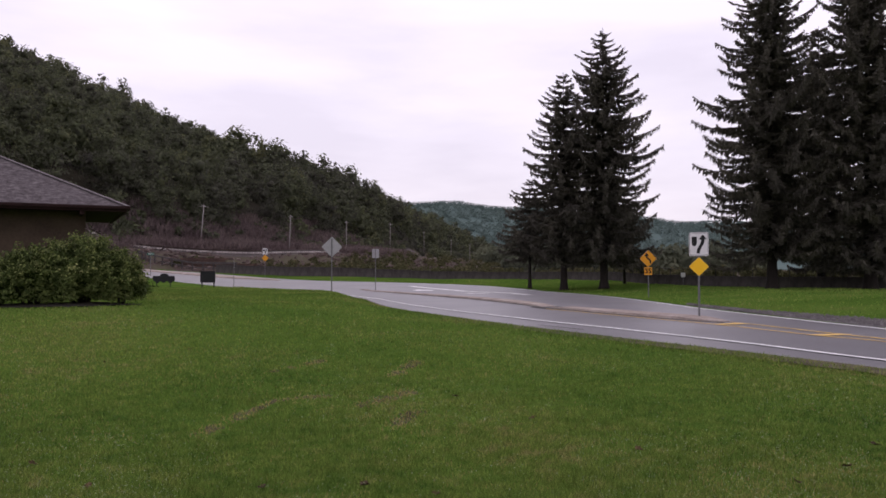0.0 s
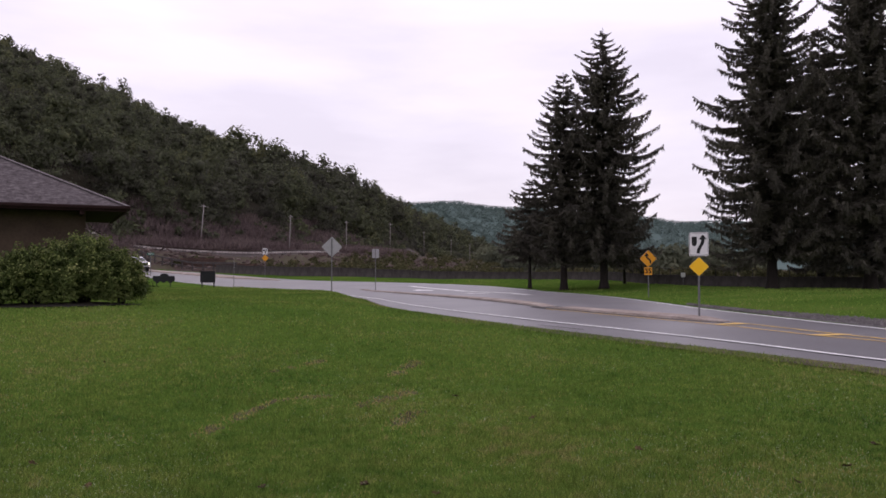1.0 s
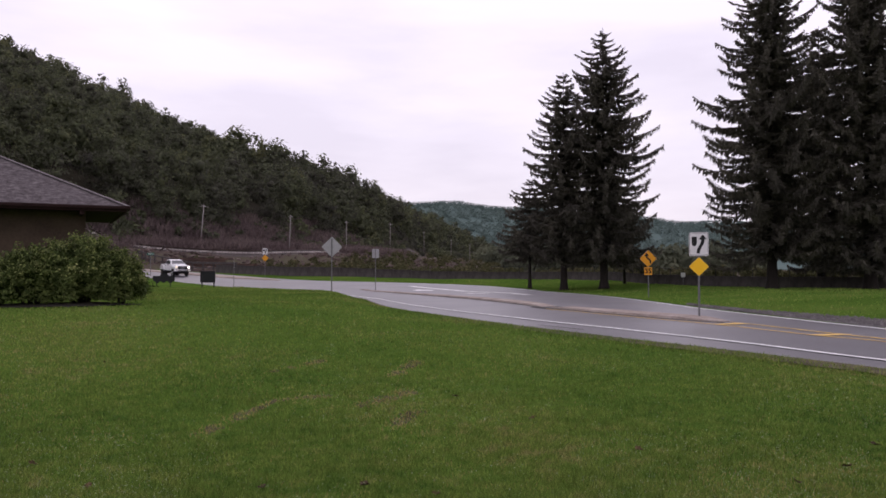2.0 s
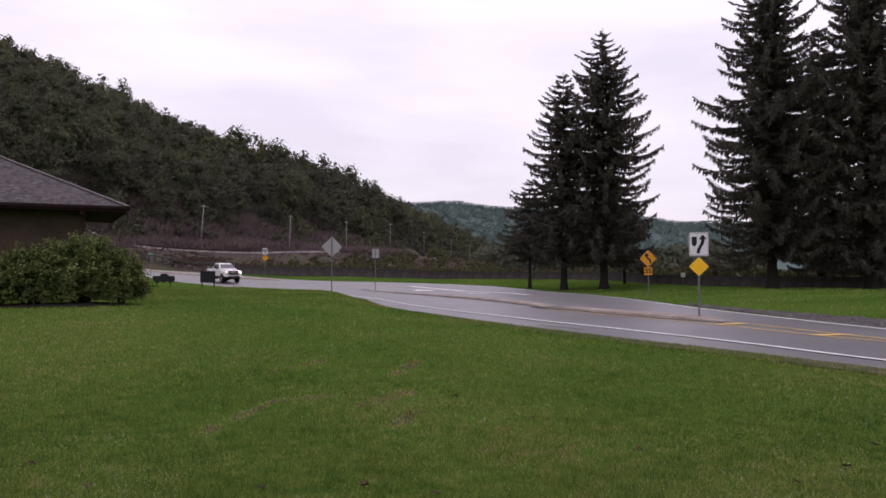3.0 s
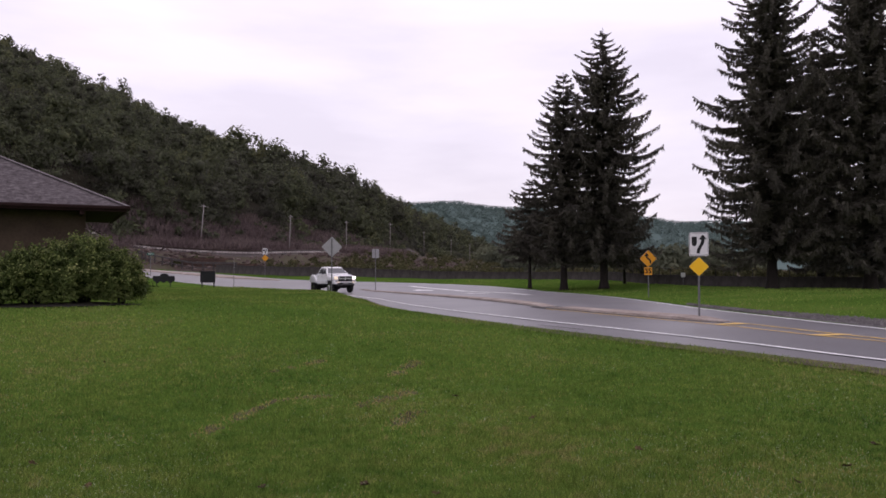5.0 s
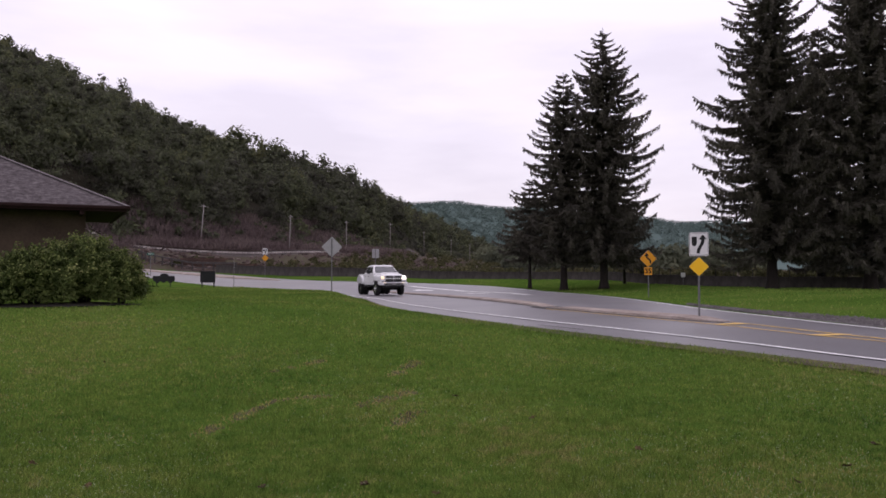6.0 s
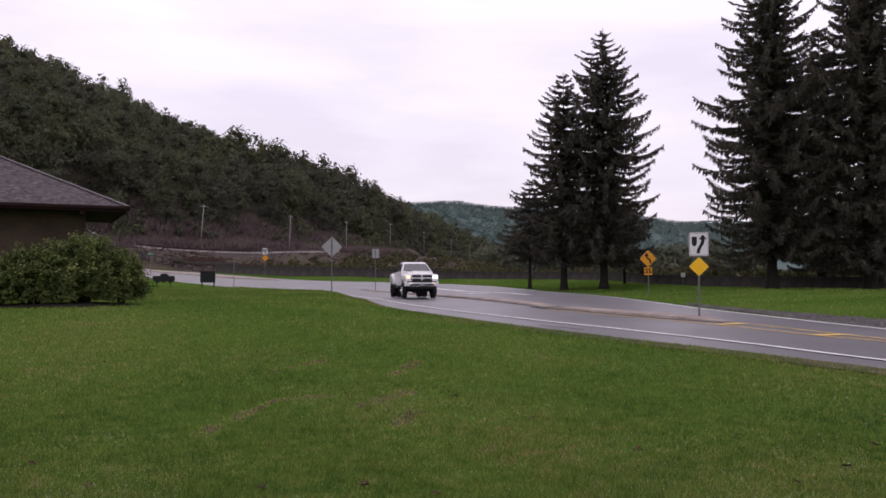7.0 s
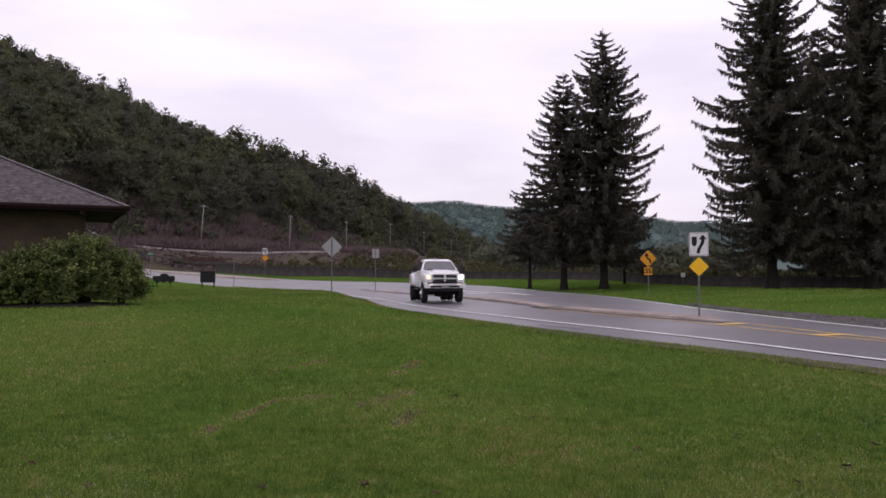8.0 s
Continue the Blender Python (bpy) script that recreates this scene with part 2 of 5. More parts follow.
def build_ground():
    xs, ys = grid_lines(-34, 34, 0.5, -2600, 2600), grid_lines(0, 100, 0.5, -400, 2800, 1.06)
    gx, gy = np.meshgrid(xs, ys)
    gz = ground_z(gx, gy)
    v = np.stack([gx, gy, gz], -1).reshape(-1, 3)
    i = np.arange(len(xs) * len(ys)).reshape(len(ys), len(xs))
    f = np.stack([i[:-1, :-1], i[:-1, 1:], i[1:, 1:], i[1:, :-1]], -1).reshape(-1, 4)
    ob = part_np("ground", v, f, LAWN, smooth=True)
    for m in (SCRUB, WOODLAND, HAZED_WOOD):
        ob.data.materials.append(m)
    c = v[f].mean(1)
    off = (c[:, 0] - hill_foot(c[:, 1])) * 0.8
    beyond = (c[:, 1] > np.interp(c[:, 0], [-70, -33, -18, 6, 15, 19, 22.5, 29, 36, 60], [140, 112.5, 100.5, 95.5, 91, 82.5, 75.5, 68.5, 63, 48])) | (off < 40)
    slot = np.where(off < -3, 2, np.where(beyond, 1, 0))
    # the far hill takes the haze-coloured material
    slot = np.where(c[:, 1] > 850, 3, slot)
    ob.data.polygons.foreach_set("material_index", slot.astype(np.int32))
    tagged(ob, "mown green lawn and wooded valley ground", "ground", kind="structure")


def build_road():
    n, k = 160, 14
    a, b = curve_through(NEAR_EDGE, n), curve_through(FAR_EDGE, n)
    t = np.linspace(0, 1, k)[None, :, None]
    p = a[:, None] * (1 - t) + b[:, None] * t
    z = road_z(p[..., 0], p[..., 1]) + 0.02 * np.sin(math.pi * t[..., 0])
    v = np.concatenate([p, z[..., None]], -1).reshape(-1, 3)
    i = np.arange(n * k).reshape(n, k)
    f = np.stack([i[:-1, :-1], i[:-1, 1:], i[1:, 1:], i[1:, :-1]], -1).reshape(-1, 4)
    tagged(part_np("road", v, f, ASPHALT, smooth=True), "damp worn grey asphalt two-lane road", "road", kind="structure")


def surface(x, y):
    """Height of the pavement under a mark."""
    return road_z(x, y) + 0.027


def ribbon(name, pts, width, mat, label, lift=0.004, n=50):
    """A painted line on the road."""
    p = curve_through(pts, n)
    d = np.gradient(p, axis=0)
    d /= np.linalg.norm(d, axis=1)[:, None]
    s = np.stack([-d[:, 1], d[:, 0]], -1) * width / 2
    e = np.stack([p - s, p + s], 1).reshape(-1, 2)
    z = surface(e[:, 0], e[:, 1]) + lift
    v = np.column_stack([e, z])
    i = np.arange(n - 1) * 2
    f = np.stack([i, i + 1, i + 3, i + 2], -1)
    return tagged(part_np(name, v, f, mat), label, "road marking", kind="structure")


def build_markings():
    ribbon("edge_line", [(12.2, 4), (8.0, 13.4), (6.1, 18.1), (1.9, 26.7), (-1.5, 35.5), (-4.2, 46), (-6.6, 54)], 0.15, WHITE_PAINT, "white edge line along the near lane")
    ribbon("edge_line", [(15.6, 8), (12.2, 19.5), (10.8, 29.7), (10.5, 39.2), (10.8, 52), (10.0, 64.5), (5.4, 78.2), (-4, 86.0)], 0.13, WHITE_PAINT, "white edge line along the far verge", n=90)
    ribbon("lane_line", [(-3.3, 79.6), (2, 70), (5.4, 62.8), (6.3, 56)], 0.6, WHITE_PAINT, "white turn lane line")
    ribbon("centre_line", [(8.75, 23.4), (9.1, 22.3), (10.25, 17.8), (13.5, 8)], 0.13, YELLOW_PAINT, "yellow centre line beyond the median")
    ribbon("centre_line", [(4.2, 31.4), (6.3, 26.2), (7.9, 22.6), (9.2, 18.5), (9.85, 17.2), (13.1, 8)], 0.13, YELLOW_PAINT, "yellow centre line beside the median")
    for (x0, y0), (x1, y1) in (((8.0, 22.4), (9.0, 22.8)), ((9.0, 18.7), (10.0, 19.1))):
        ribbon("hatch_line", [(x0, y0), ((x0 + x1) / 2, (y0 + y1) / 2), (x1, y1)], 0.4, YELLOW_PAINT, "yellow hatch bar between the centre lines", 0.008, 6)
    for x, y in ((-2.0, 71.6), (2.6, 62.0)):
        bm = bmesh.new()
        vs = [bm.verts.new((x + a, y + b, float(surface(x + a, y + b)) + 0.006)) for a, b in ((-.9, .4), (-.1, 1.9), (-.25, .9), (1.1, .6), (1.1, -.6), (-.25, -.6), (-.1, -1.5))]
        bm.faces.new(vs)
        tagged(part("lane_arrow", bm, WHITE_PAINT), "white turn arrow painted on asphalt", "road marking", kind="structure")


def kerbed_island(name, spine, widths, height, label):
    """A raised concrete island with sloped kerb faces, on the road."""
    n = 60
    p = curve_through(spine, n)
    w = np.interp(np.linspace(0, 1, n), np.linspace(0, 1, len(widths)), widths)
    d = np.gradient(p, axis=0)
    d /= np.linalg.norm(d, axis=1)[:, None]
    s = np.stack([-d[:, 1], d[:, 0]], -1)
    rows = []
    run = np.concatenate([[0], np.cumsum(np.linalg.norm(np.diff(p, axis=0), axis=1))])
    nose = np.clip(np.minimum(run, run[-1] - run) / 1.6 + 0.12, 0, 1)
    for off, h in ((-1, -0.03), (-0.93, height * 0.8), (-0.8, height), (0, height + 0.02), (0.8, height), (0.93, height * 0.8), (1, -0.03)):
        e = p + s * (w * off / 2)[:, None]
        rows.append(np.column_stack([e, surface(e[:, 0], e[:, 1]) + (h * nose if h > 0 else h)]))
    v = np.stack(rows, 1).reshape(-1, 3)
    k = len(rows)
    i = np.arange(n * k).reshape(n, k)
    f = np.stack([i[:-1, :-1], i[:-1, 1:], i[1:, 1:], i[1:, :-1]], -1).reshape(-1, 4)
    bm = bmesh.new()
    bv = [bm.verts.new(q) for q in v]
    for q in f:
        bm.faces.new([bv[j] for j in q])
    bm.faces.new([bv[j] for j in i[0]])
    bm.faces.new([bv[j] for j in i[-1]][::-1])
    bmesh.ops.recalc_face_normals(bm, faces=bm.faces)
    return tagged(part(name, bm, CONCRETE), label, "traffic island", kind="structure")


def build_islands():
    kerbed_island("median_island", [(-7.8, 73), (-1.9, 58.5), (2.9, 41), (4.6, 33.3)], [0.3, 0.75, 0.9, 0.75], 0.09, "low concrete median island with worn kerbs")
    kerbed_island("median_island", [(4.75, 32.6), (6.6, 28.2), (8.2, 24.8), (8.75, 23.7)], [0.6, 1.1, 1.1, 0.25], 0.09, "low concrete median island with worn kerbs")
    kerbed_island("verge_island", [(-50, 121), (-33.5, 103.5), (-26, 96), (-19.3, 90.6)], [1.5, 1.8, 2.2, 0.4], 0.15, "pale concrete island with a rounded end")
    # dark strip at the kerb foot: grit, plus kerb shade put into its colour
    for pts in ([(-7.4, 72.2), (-2.3, 57.8), (2.3, 40.8), (4.15, 33.2)], [(4.55, 32.0), (6.0, 27.8), (7.6, 24.4), (8.5, 23.2)]):
        ribbon("kerb_grime_shade", pts, 0.22, GRIT_TAR_SHADE, "dark strip of grit and painted kerb shade along the island", 0.003)
    ribbon("tar_seam", [(2.75, 22.2), (3.2, 21.5), (3.75, 20.5)], 0.08, GRIT_TAR_SHADE, "dark tar seam in the near lane", 0.005, 12)
    bm = bmesh.new()
    ring = [bm.verts.new((4.55 + 0.75 * math.cos(a) * (1 + 0.25 * math.sin(3 * a)), 32.3 + 1.6 * math.sin(a), float(surface(4.5, 32.3)) + 0.004)) for a in np.linspace(0, 6.1, 16)]
    bm.faces.new(ring)
    tagged(part("asphalt_patch", bm, GRIT_TAR_SHADE), "dark broken asphalt patch at the kerb end", "road patch", kind="structure")
    # gravel shoulder beyond the far edge line
    n = 40
    a = curve_through([(17, 8.5), (13.6, 16), (12.5, 20.9), (11.5, 29.7), (11.4, 36)], n)
    b = curve_through([(22.5, 10.8), (16.9, 19.4), (14.2, 24.8), (12.2, 30.4), (11.6, 36.3)], n)
    t = np.linspace(0, 1, 9)[None, :, None]
    p = a[:, None] * (1 - t) + b[:, None] * t
    z = ground_z(p[..., 0], p[..., 1]) + 0.025 + 0.02 * np.random.RandomState(3).rand(n, 9)
    z[:, 0] = road_z(p[:, 0, 0], p[:, 0, 1]) - 0.05
    z[:, -1] -= 0.1
    v = np.concatenate([p, z[..., None]], -1).reshape(-1, 3)
    i = np.arange(n * 9).reshape(n, 9)
    f = np.stack([i[:-1, :-1], i[:-1, 1:], i[1:, 1:], i[1:, :-1]], -1).reshape(-1, 4)
    tagged(part_np("gravel_shoulder", v, f, GRAVEL), "loose grey gravel shoulder", "gravel", kind="structure")


build_ground()
build_road()
build_markings()
build_islands()


# ---- trees ----
def spruce(x, y, height, reach, seed, label, bare=2.5, lean=0.0, widest=1.0):
    rng = np.random.RandomState(seed)
    z0 = float(ground_z(x, y)) - 0.1
    tree = thing("spruce_tree", pose(x, y, z0), label, "tree", "spruces on the verge")
    r0 = height * 0.0155
    hs = [0, 0.25, 0.8, 2, height * 0.4, height * 0.8, height]
    part("trunk", tube(bmesh.new(), [(lean * (h / height) ** 2 * 0.5, 0, h) for h in hs], [r0 * 1.7, r0 * 1.3, r0 * 1.05, r0 * 0.95, r0 * 0.62, r0 * 0.2, 0.02], 10), BARK, tree, smooth=True)
    verts, faces = [], []
    count = 0
    h = bare
    while h < height - 0.3:
        u = (h - bare) / (height - bare)
        prof = min(1.0, 0.62 + 2.0 * u) * (1 - u) ** 0.62 * (1 - 0.45 * max(0.0, (u - 0.85) / 0.15)) + 0.01
        prof = min(prof, widest)
        nb = rng.randint(6, 9) if u < 0.85 else rng.randint(4, 6)
        a0 = rng.rand() * 6.28
        for j in range(nb):
            length = reach * prof * rng.uniform(0.62, 1.15) + 0.15
            if rng.rand() < 0.06:
                length *= 0.45
            az = a0 + 6.283 * j / nb + rng.uniform(-0.3, 0.3)
            out, side = np.array([math.cos(az), math.sin(az), 0]), np.array([-math.sin(az), math.cos(az), 0])
            slope = -0.45 + 0.5 * u ** 1.6 + rng.uniform(-0.1, 0.1)
            curl = 0.4 * (1 - 0.25 * u)
            m = max(4, int(length / 0.088))
            s = (np.arange(m) + rng.rand(m) * 0.6) / m
            s = np.clip(s, 0.1, 1)
            def at(q):
                return (np.outer(q * length, out) + np.outer(np.sin(q * 3 + j) * 0.05 * length, side)
                        + np.outer(h + rng.uniform(-.01, .01) + length * (slope * q + curl * q ** 3), (0, 0, 1)))
            base = at(s)
            # limb: a thin three-sided taper
            lq = at(np.linspace(0, 1, 5))
            wd = 0.012 * length + 0.012
            limb = []
            for i, c in enumerate(lq):
                ww = wd * (1 - i / 4.6)
                limb += [c + side * ww, c - side * ww, c + np.array((0, 0, -ww))]
            verts += limb
            for i in range(4):
                b = count + i * 3
                for e in range(3):
                    g = (e + 1) % 3
                    faces += [(b + e, b + g, b + 3 + g), (b + e, b + 3 + g, b + 3 + e)]
            count += 15
            # needled twigs: side sprays and hanging tassels
            for kind in range(4):
                if kind < 2:
                    sg = 1 if kind else -1
                    ln = (0.16 * length * (1 - s) + 0.28) * rng.uniform(0.6, 1.2, m)
                    way = out[None] * rng.uniform(0.5, 1.0, (m, 1)) + sg * side[None] * rng.uniform(0.6, 1.0, (m, 1)) + np.array((0, 0, 1))[None] * rng.uniform(-0.55, 0.1, (m, 1))
                else:
                    ln = (0.075 * length * (1 - 0.45 * s) + 0.22) * rng.uniform(0.5, 1.4, m)
                    way = out[None] * rng.uniform(-0.1, 0.5, (m, 1)) + side[None] * rng.uniform(-0.35, 0.35, (m, 1)) - np.array((0, 0, 1))[None] * rng.uniform(0.55, 1.0, (m, 1))
                    if u > 0.8:
                        way[:, 2] *= -0.3
                        way += out * 0.5
                way /= np.linalg.norm(way, axis=1)[:, None]
                across = np.cross(way, rng.normal(size=(m, 3)))
                across /= np.linalg.norm(across, axis=1)[:, None] + 1e-6
                w = rng.uniform(0.04, 0.092, (m, 1))
                tip = base + way * ln[:, None]
                mid = base + way * ln[:, None] * 0.55
                q = np.stack([base, mid + across * w, tip, mid - across * w], 1).reshape(-1, 3)
                verts += list(q)
                idx = count + np.arange(m)[:, None] * 4
                faces += [tuple(r) for r in np.concatenate([idx + [0, 1, 2], idx + [0, 2, 3]])]
                count += 4 * m
        h += rng.uniform(0.42, 0.68) * (1.1 - 0.25 * u)
    v = np.array(verts)
    v[:, 0] += lean * (v[:, 2] / height) ** 2 * 0.5
    part_np("crown", v, faces, SPRUCE, tree)
    return tree


def leaf_quads(centres, size, rng, outward=None):
    """Small leaf clumps, one kinked quad each, at the centres; they face roughly outward where that is given."""
    n = len(centres)
    if outward is None:
        a = rng.normal(size=(n, 3)) * (1, 1, 0.7)
        b = np.cross(a, rng.normal(size=(n, 3)))
    else:
        face = outward + rng.normal(size=(n, 3)) * 0.6 + (0, 0, 0.35)
        a = np.cross(face, rng.normal(size=(n, 3)))
        b = np.cross(face, a)
    a /= np.linalg.norm(a, axis=1)[:, None] + 1e-6
    b /= np.linalg.norm(b, axis=1)[:, None] + 1e-6
    s = (size * rng.uniform(0.55, 1.25, n))[:, None]
    c = centres
    q = np.stack([c - a * s * 0.6, c + b * s * 0.36 + a * s * 0.05, c + a * s * 0.6, c - b * s * 0.32 - a * s * 0.08], 1)
    return q.reshape(-1, 3), (np.arange(n)[:, None] * 4 + np.arange(4)[None])


def lumpy_points(rng, n, radius, height, lumps=9):
    """Points spread over the lobes of a broadleaf crown."""
    c = rng.normal(size=(lumps, 3))
    c /= np.linalg.norm(c, axis=1)[:, None]
    c *= np.array((radius * 0.62, radius * 0.62, height * 0.34)) * rng.uniform(0.5, 1.0, (lumps, 1))
    r = radius * rng.uniform(0.34, 0.6, lumps)
    k = rng.randint(0, lumps, n)
    d = rng.normal(size=(n, 3))
    d /= np.linalg.norm(d, axis=1)[:, None]
    d[:, 2] = np.abs(d[:, 2]) * np.where(rng.rand(n) < 0.75, 1, -1)
    return c[k] + d * (r[k] * rng.uniform(0.75, 1.05, n))[:, None], d


def crown_mesh(rng, lobes, leaves, radius, height, leaf, fineness):
    """A broadleaf crown: knobbly lobes under a skin of leaf clumps, as triangles."""
    c = rng.normal(size=(lobes, 3))
    c /= np.linalg.norm(c, axis=1)[:, None]
    c *= np.array((radius * 0.66, radius * 0.66, height * 0.38)) * rng.uniform(0.45, 1.0, (lobes, 1))
    c[0] = (0, 0, height * 0.33)
    r = radius * rng.uniform(0.26, 0.5, lobes)
    bm = bmesh.new()
    bmesh.ops.create_icosphere(bm, subdivisions=fineness, radius=1)
    bm.verts.ensure_lookup_table()
    iv = np.array([v.co[:] for v in bm.verts])
    it = np.array([[v.index for v in f.verts] for f in bm.faces])
    bm.free()
    vs, fs, n = [], [], 0
    for k in range(lobes):
        ph = rng.uniform(0, 6.28, 3)
        knob = np.sin(iv[:, 0] * 6 + ph[0]) * np.sin(iv[:, 1] * 6 + ph[1]) + 0.6 * np.sin(iv[:, 2] * 8 + ph[2])
        swell = r[k] * (0.34 + 0.06 * knob)
        vs.append(c[k] + iv * swell[:, None] * (1, 1, 0.78))
        fs.append(it + n)
        n += len(iv)
    k = rng.randint(0, lobes, leaves)
    d = rng.normal(size=(leaves, 3))
    d /= np.linalg.norm(d, axis=1)[:, None]
    d[:, 2] = np.abs(d[:, 2]) * np.where(rng.rand(leaves) < 0.8, 1, -1)
    spot = c[k] + d * (r[k] * rng.uniform(0.45, 1.1, leaves))[:, None] * (1, 1, 0.8)
    dome = spot / (radius, radius, height * 0.5)
    q, f = leaf_quads(spot, leaf, rng, d * 0.5 + dome * 0.8)
    vs.append(q)
    fs += [f[:, [0, 1, 2]] + n, f[:, [0, 2, 3]] + n]
    return np.concatenate(vs), np.concatenate(fs)


def build_forest():
    rng = np.random.RandomState(11)
    kinds, distant = [], []
    for k in range(10):
        kinds.append(crown_mesh(rng, 15, 1120, 6.2, 13, 0.6, 1))
        distant.append(crown_mesh(rng, 10, 380, 6.4, 13, 1.0, 1))
    cells = {}
    for _ in range(21000):
        y = rng.uniform(100, 720)
        x = rng.uniform(-0.66 * y, 0.14 * y)
        off = (x - hill_foot(y)) * 0.8
        if -240 < off < (-8 if y > 185 else -4):
            s = 8.4 if y < 190 else 9.6 if y < 280 else (10.5 if y < 480 else 12.5)
            cells.setdefault((int(x // s), int(y // s), s), (x, y))
    kept = np.array(list(cells.values()))
    z = ground_z(kept[:, 0], kept[:, 1])
    # leave out the trees that stand behind the crest
    seen = np.ones(len(kept), bool)
    for u in np.linspace(0.35, 0.97, 40):
        seen &= ground_z(kept[:, 0] * u, kept[:, 1] * u) + 4 < 1.65 + (z + 19 - 1.65) * u
    kept, z = kept[seen], z[seen]
    off = (kept[:, 0] - hill_foot(kept[:, 1])) * 0.8
    vs, fs, c = [], [], 0
    for (x, y), zz, o in zip(kept, z, off):
        q, tri = (kinds if y < 250 else distant)[rng.randint(10)]
        s = rng.uniform(0.7, 1.28) * (0.7 if o > -9 else 1)
        if rng.rand() < 0.1:
            s *= 1.12
        a = rng.uniform(0, 6.28)
        ca, sa = math.cos(a), math.sin(a)
        p = np.column_stack([q[:, 0] * ca - q[:, 1] * sa, q[:, 0] * sa + q[:, 1] * ca, q[:, 2] * rng.uniform(0.9, 1.4)]) * s
        vs.append(p + (x, y, zz + (4.6 if o > -14 else 6.0) * s))
        fs.append(tri + c)
        c += len(q)
    tagged(part_np("forest", np.concatenate(vs), np.concatenate(fs), LEAF), "dense dark green broadleaf forest covering the hillside", "forest", kind="stuff")
    # the far hill's canopy, with distance haze put into its colour
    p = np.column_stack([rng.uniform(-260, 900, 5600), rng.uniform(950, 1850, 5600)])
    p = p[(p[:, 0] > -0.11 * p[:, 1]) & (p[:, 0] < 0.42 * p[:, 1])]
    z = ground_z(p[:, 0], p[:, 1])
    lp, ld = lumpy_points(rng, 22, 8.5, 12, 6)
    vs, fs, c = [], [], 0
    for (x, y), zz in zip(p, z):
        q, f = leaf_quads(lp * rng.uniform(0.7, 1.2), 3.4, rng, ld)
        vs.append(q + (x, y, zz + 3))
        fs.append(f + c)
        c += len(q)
    tagged(part_np("hill_canopy", np.concatenate(vs), np.concatenate(fs), HAZED_LEAF), "forest on the far hill, distance haze put into its blue-green colour", "forest", kind="stuff")


# foliage paled and blued: the haze of distance is put into its colour
HAZED_LEAF = material("hazed_far_foliage", [(0.115, 0.158, 0.148), (0.15, 0.2, 0.18)], 0.008, 0.06, 0.95, island=0.05, spec=0.0, thru=0.4)
build_forest()
TALL = "tall dark green spruce with drooping boughs on the grass verge"
spruce(15.1, 72, 24.7, 7.1, 1, TALL, 3.2, widest=0.68)
spruce(11.5, 73, 20.9, 5.6, 2, "slimmer dark spruce standing beside a taller one", 3.6)
spruce(8.6, 76, 10.8, 4.0, 3, "short dark spruce with a bare lower trunk", 3.4)
spruce(18.2, 77, 9.0, 3.0, 7, "small dark spruce behind a tall one", 2.4)
spruce(26.8, 62.5, 27.4, 8.0, 4, TALL, 3.2, widest=0.68)
spruce(33.4, 60, 30, 7.2, 5, TALL, 2.4, widest=0.74)
spruce(34.5, 70, 24, 5.6, 8, TALL, 2.4)
spruce(39.5, 62, 27, 6.0, 6, TALL, 2.4)


# ---- concrete wall along the far verge ----
def build_wall():
    p = curve_through([(-33, 112), (-26, 105.5), (-18, 100), (-6, 97), (6, 95), (14.5, 91), (19, 82.5), (22.5, 75), (29, 68), (36, 62.5), (52, 52), (70, 42)], 60)
    w = thing("concrete_wall", pose(0, 0, 0), "long low dark concrete wall with vertical joints", "wall")
    for i in range(len(p) - 1):
        a, b = p[i], p[i + 1]
        d = b - a
        ln = float(np.hypot(*d))
        cx, cy = (a + b) / 2
        z = float(ground_z(cx, cy))
        h = float(np.interp(cx, [-33, -18, 6, 22, 60], [1.1, 1.1, 0.78, 0.85, 0.8]))
        m = pose(cx, cy, z, 0, 0, math.degrees(math.atan2(d[1], d[0])))
        bm = boxed(0, 0, h / 2 - 0.15, ln - 0.012, 0.3, h + 0.3, 0.008)
        box(bm, 0, 0, h + 0.05, ln - 0.008, 0.38, 0.1, 0.008)
        ob = part("panel", bm, WALL_CONCRETE, w)
        ob.matrix_basis = m


build_wall()


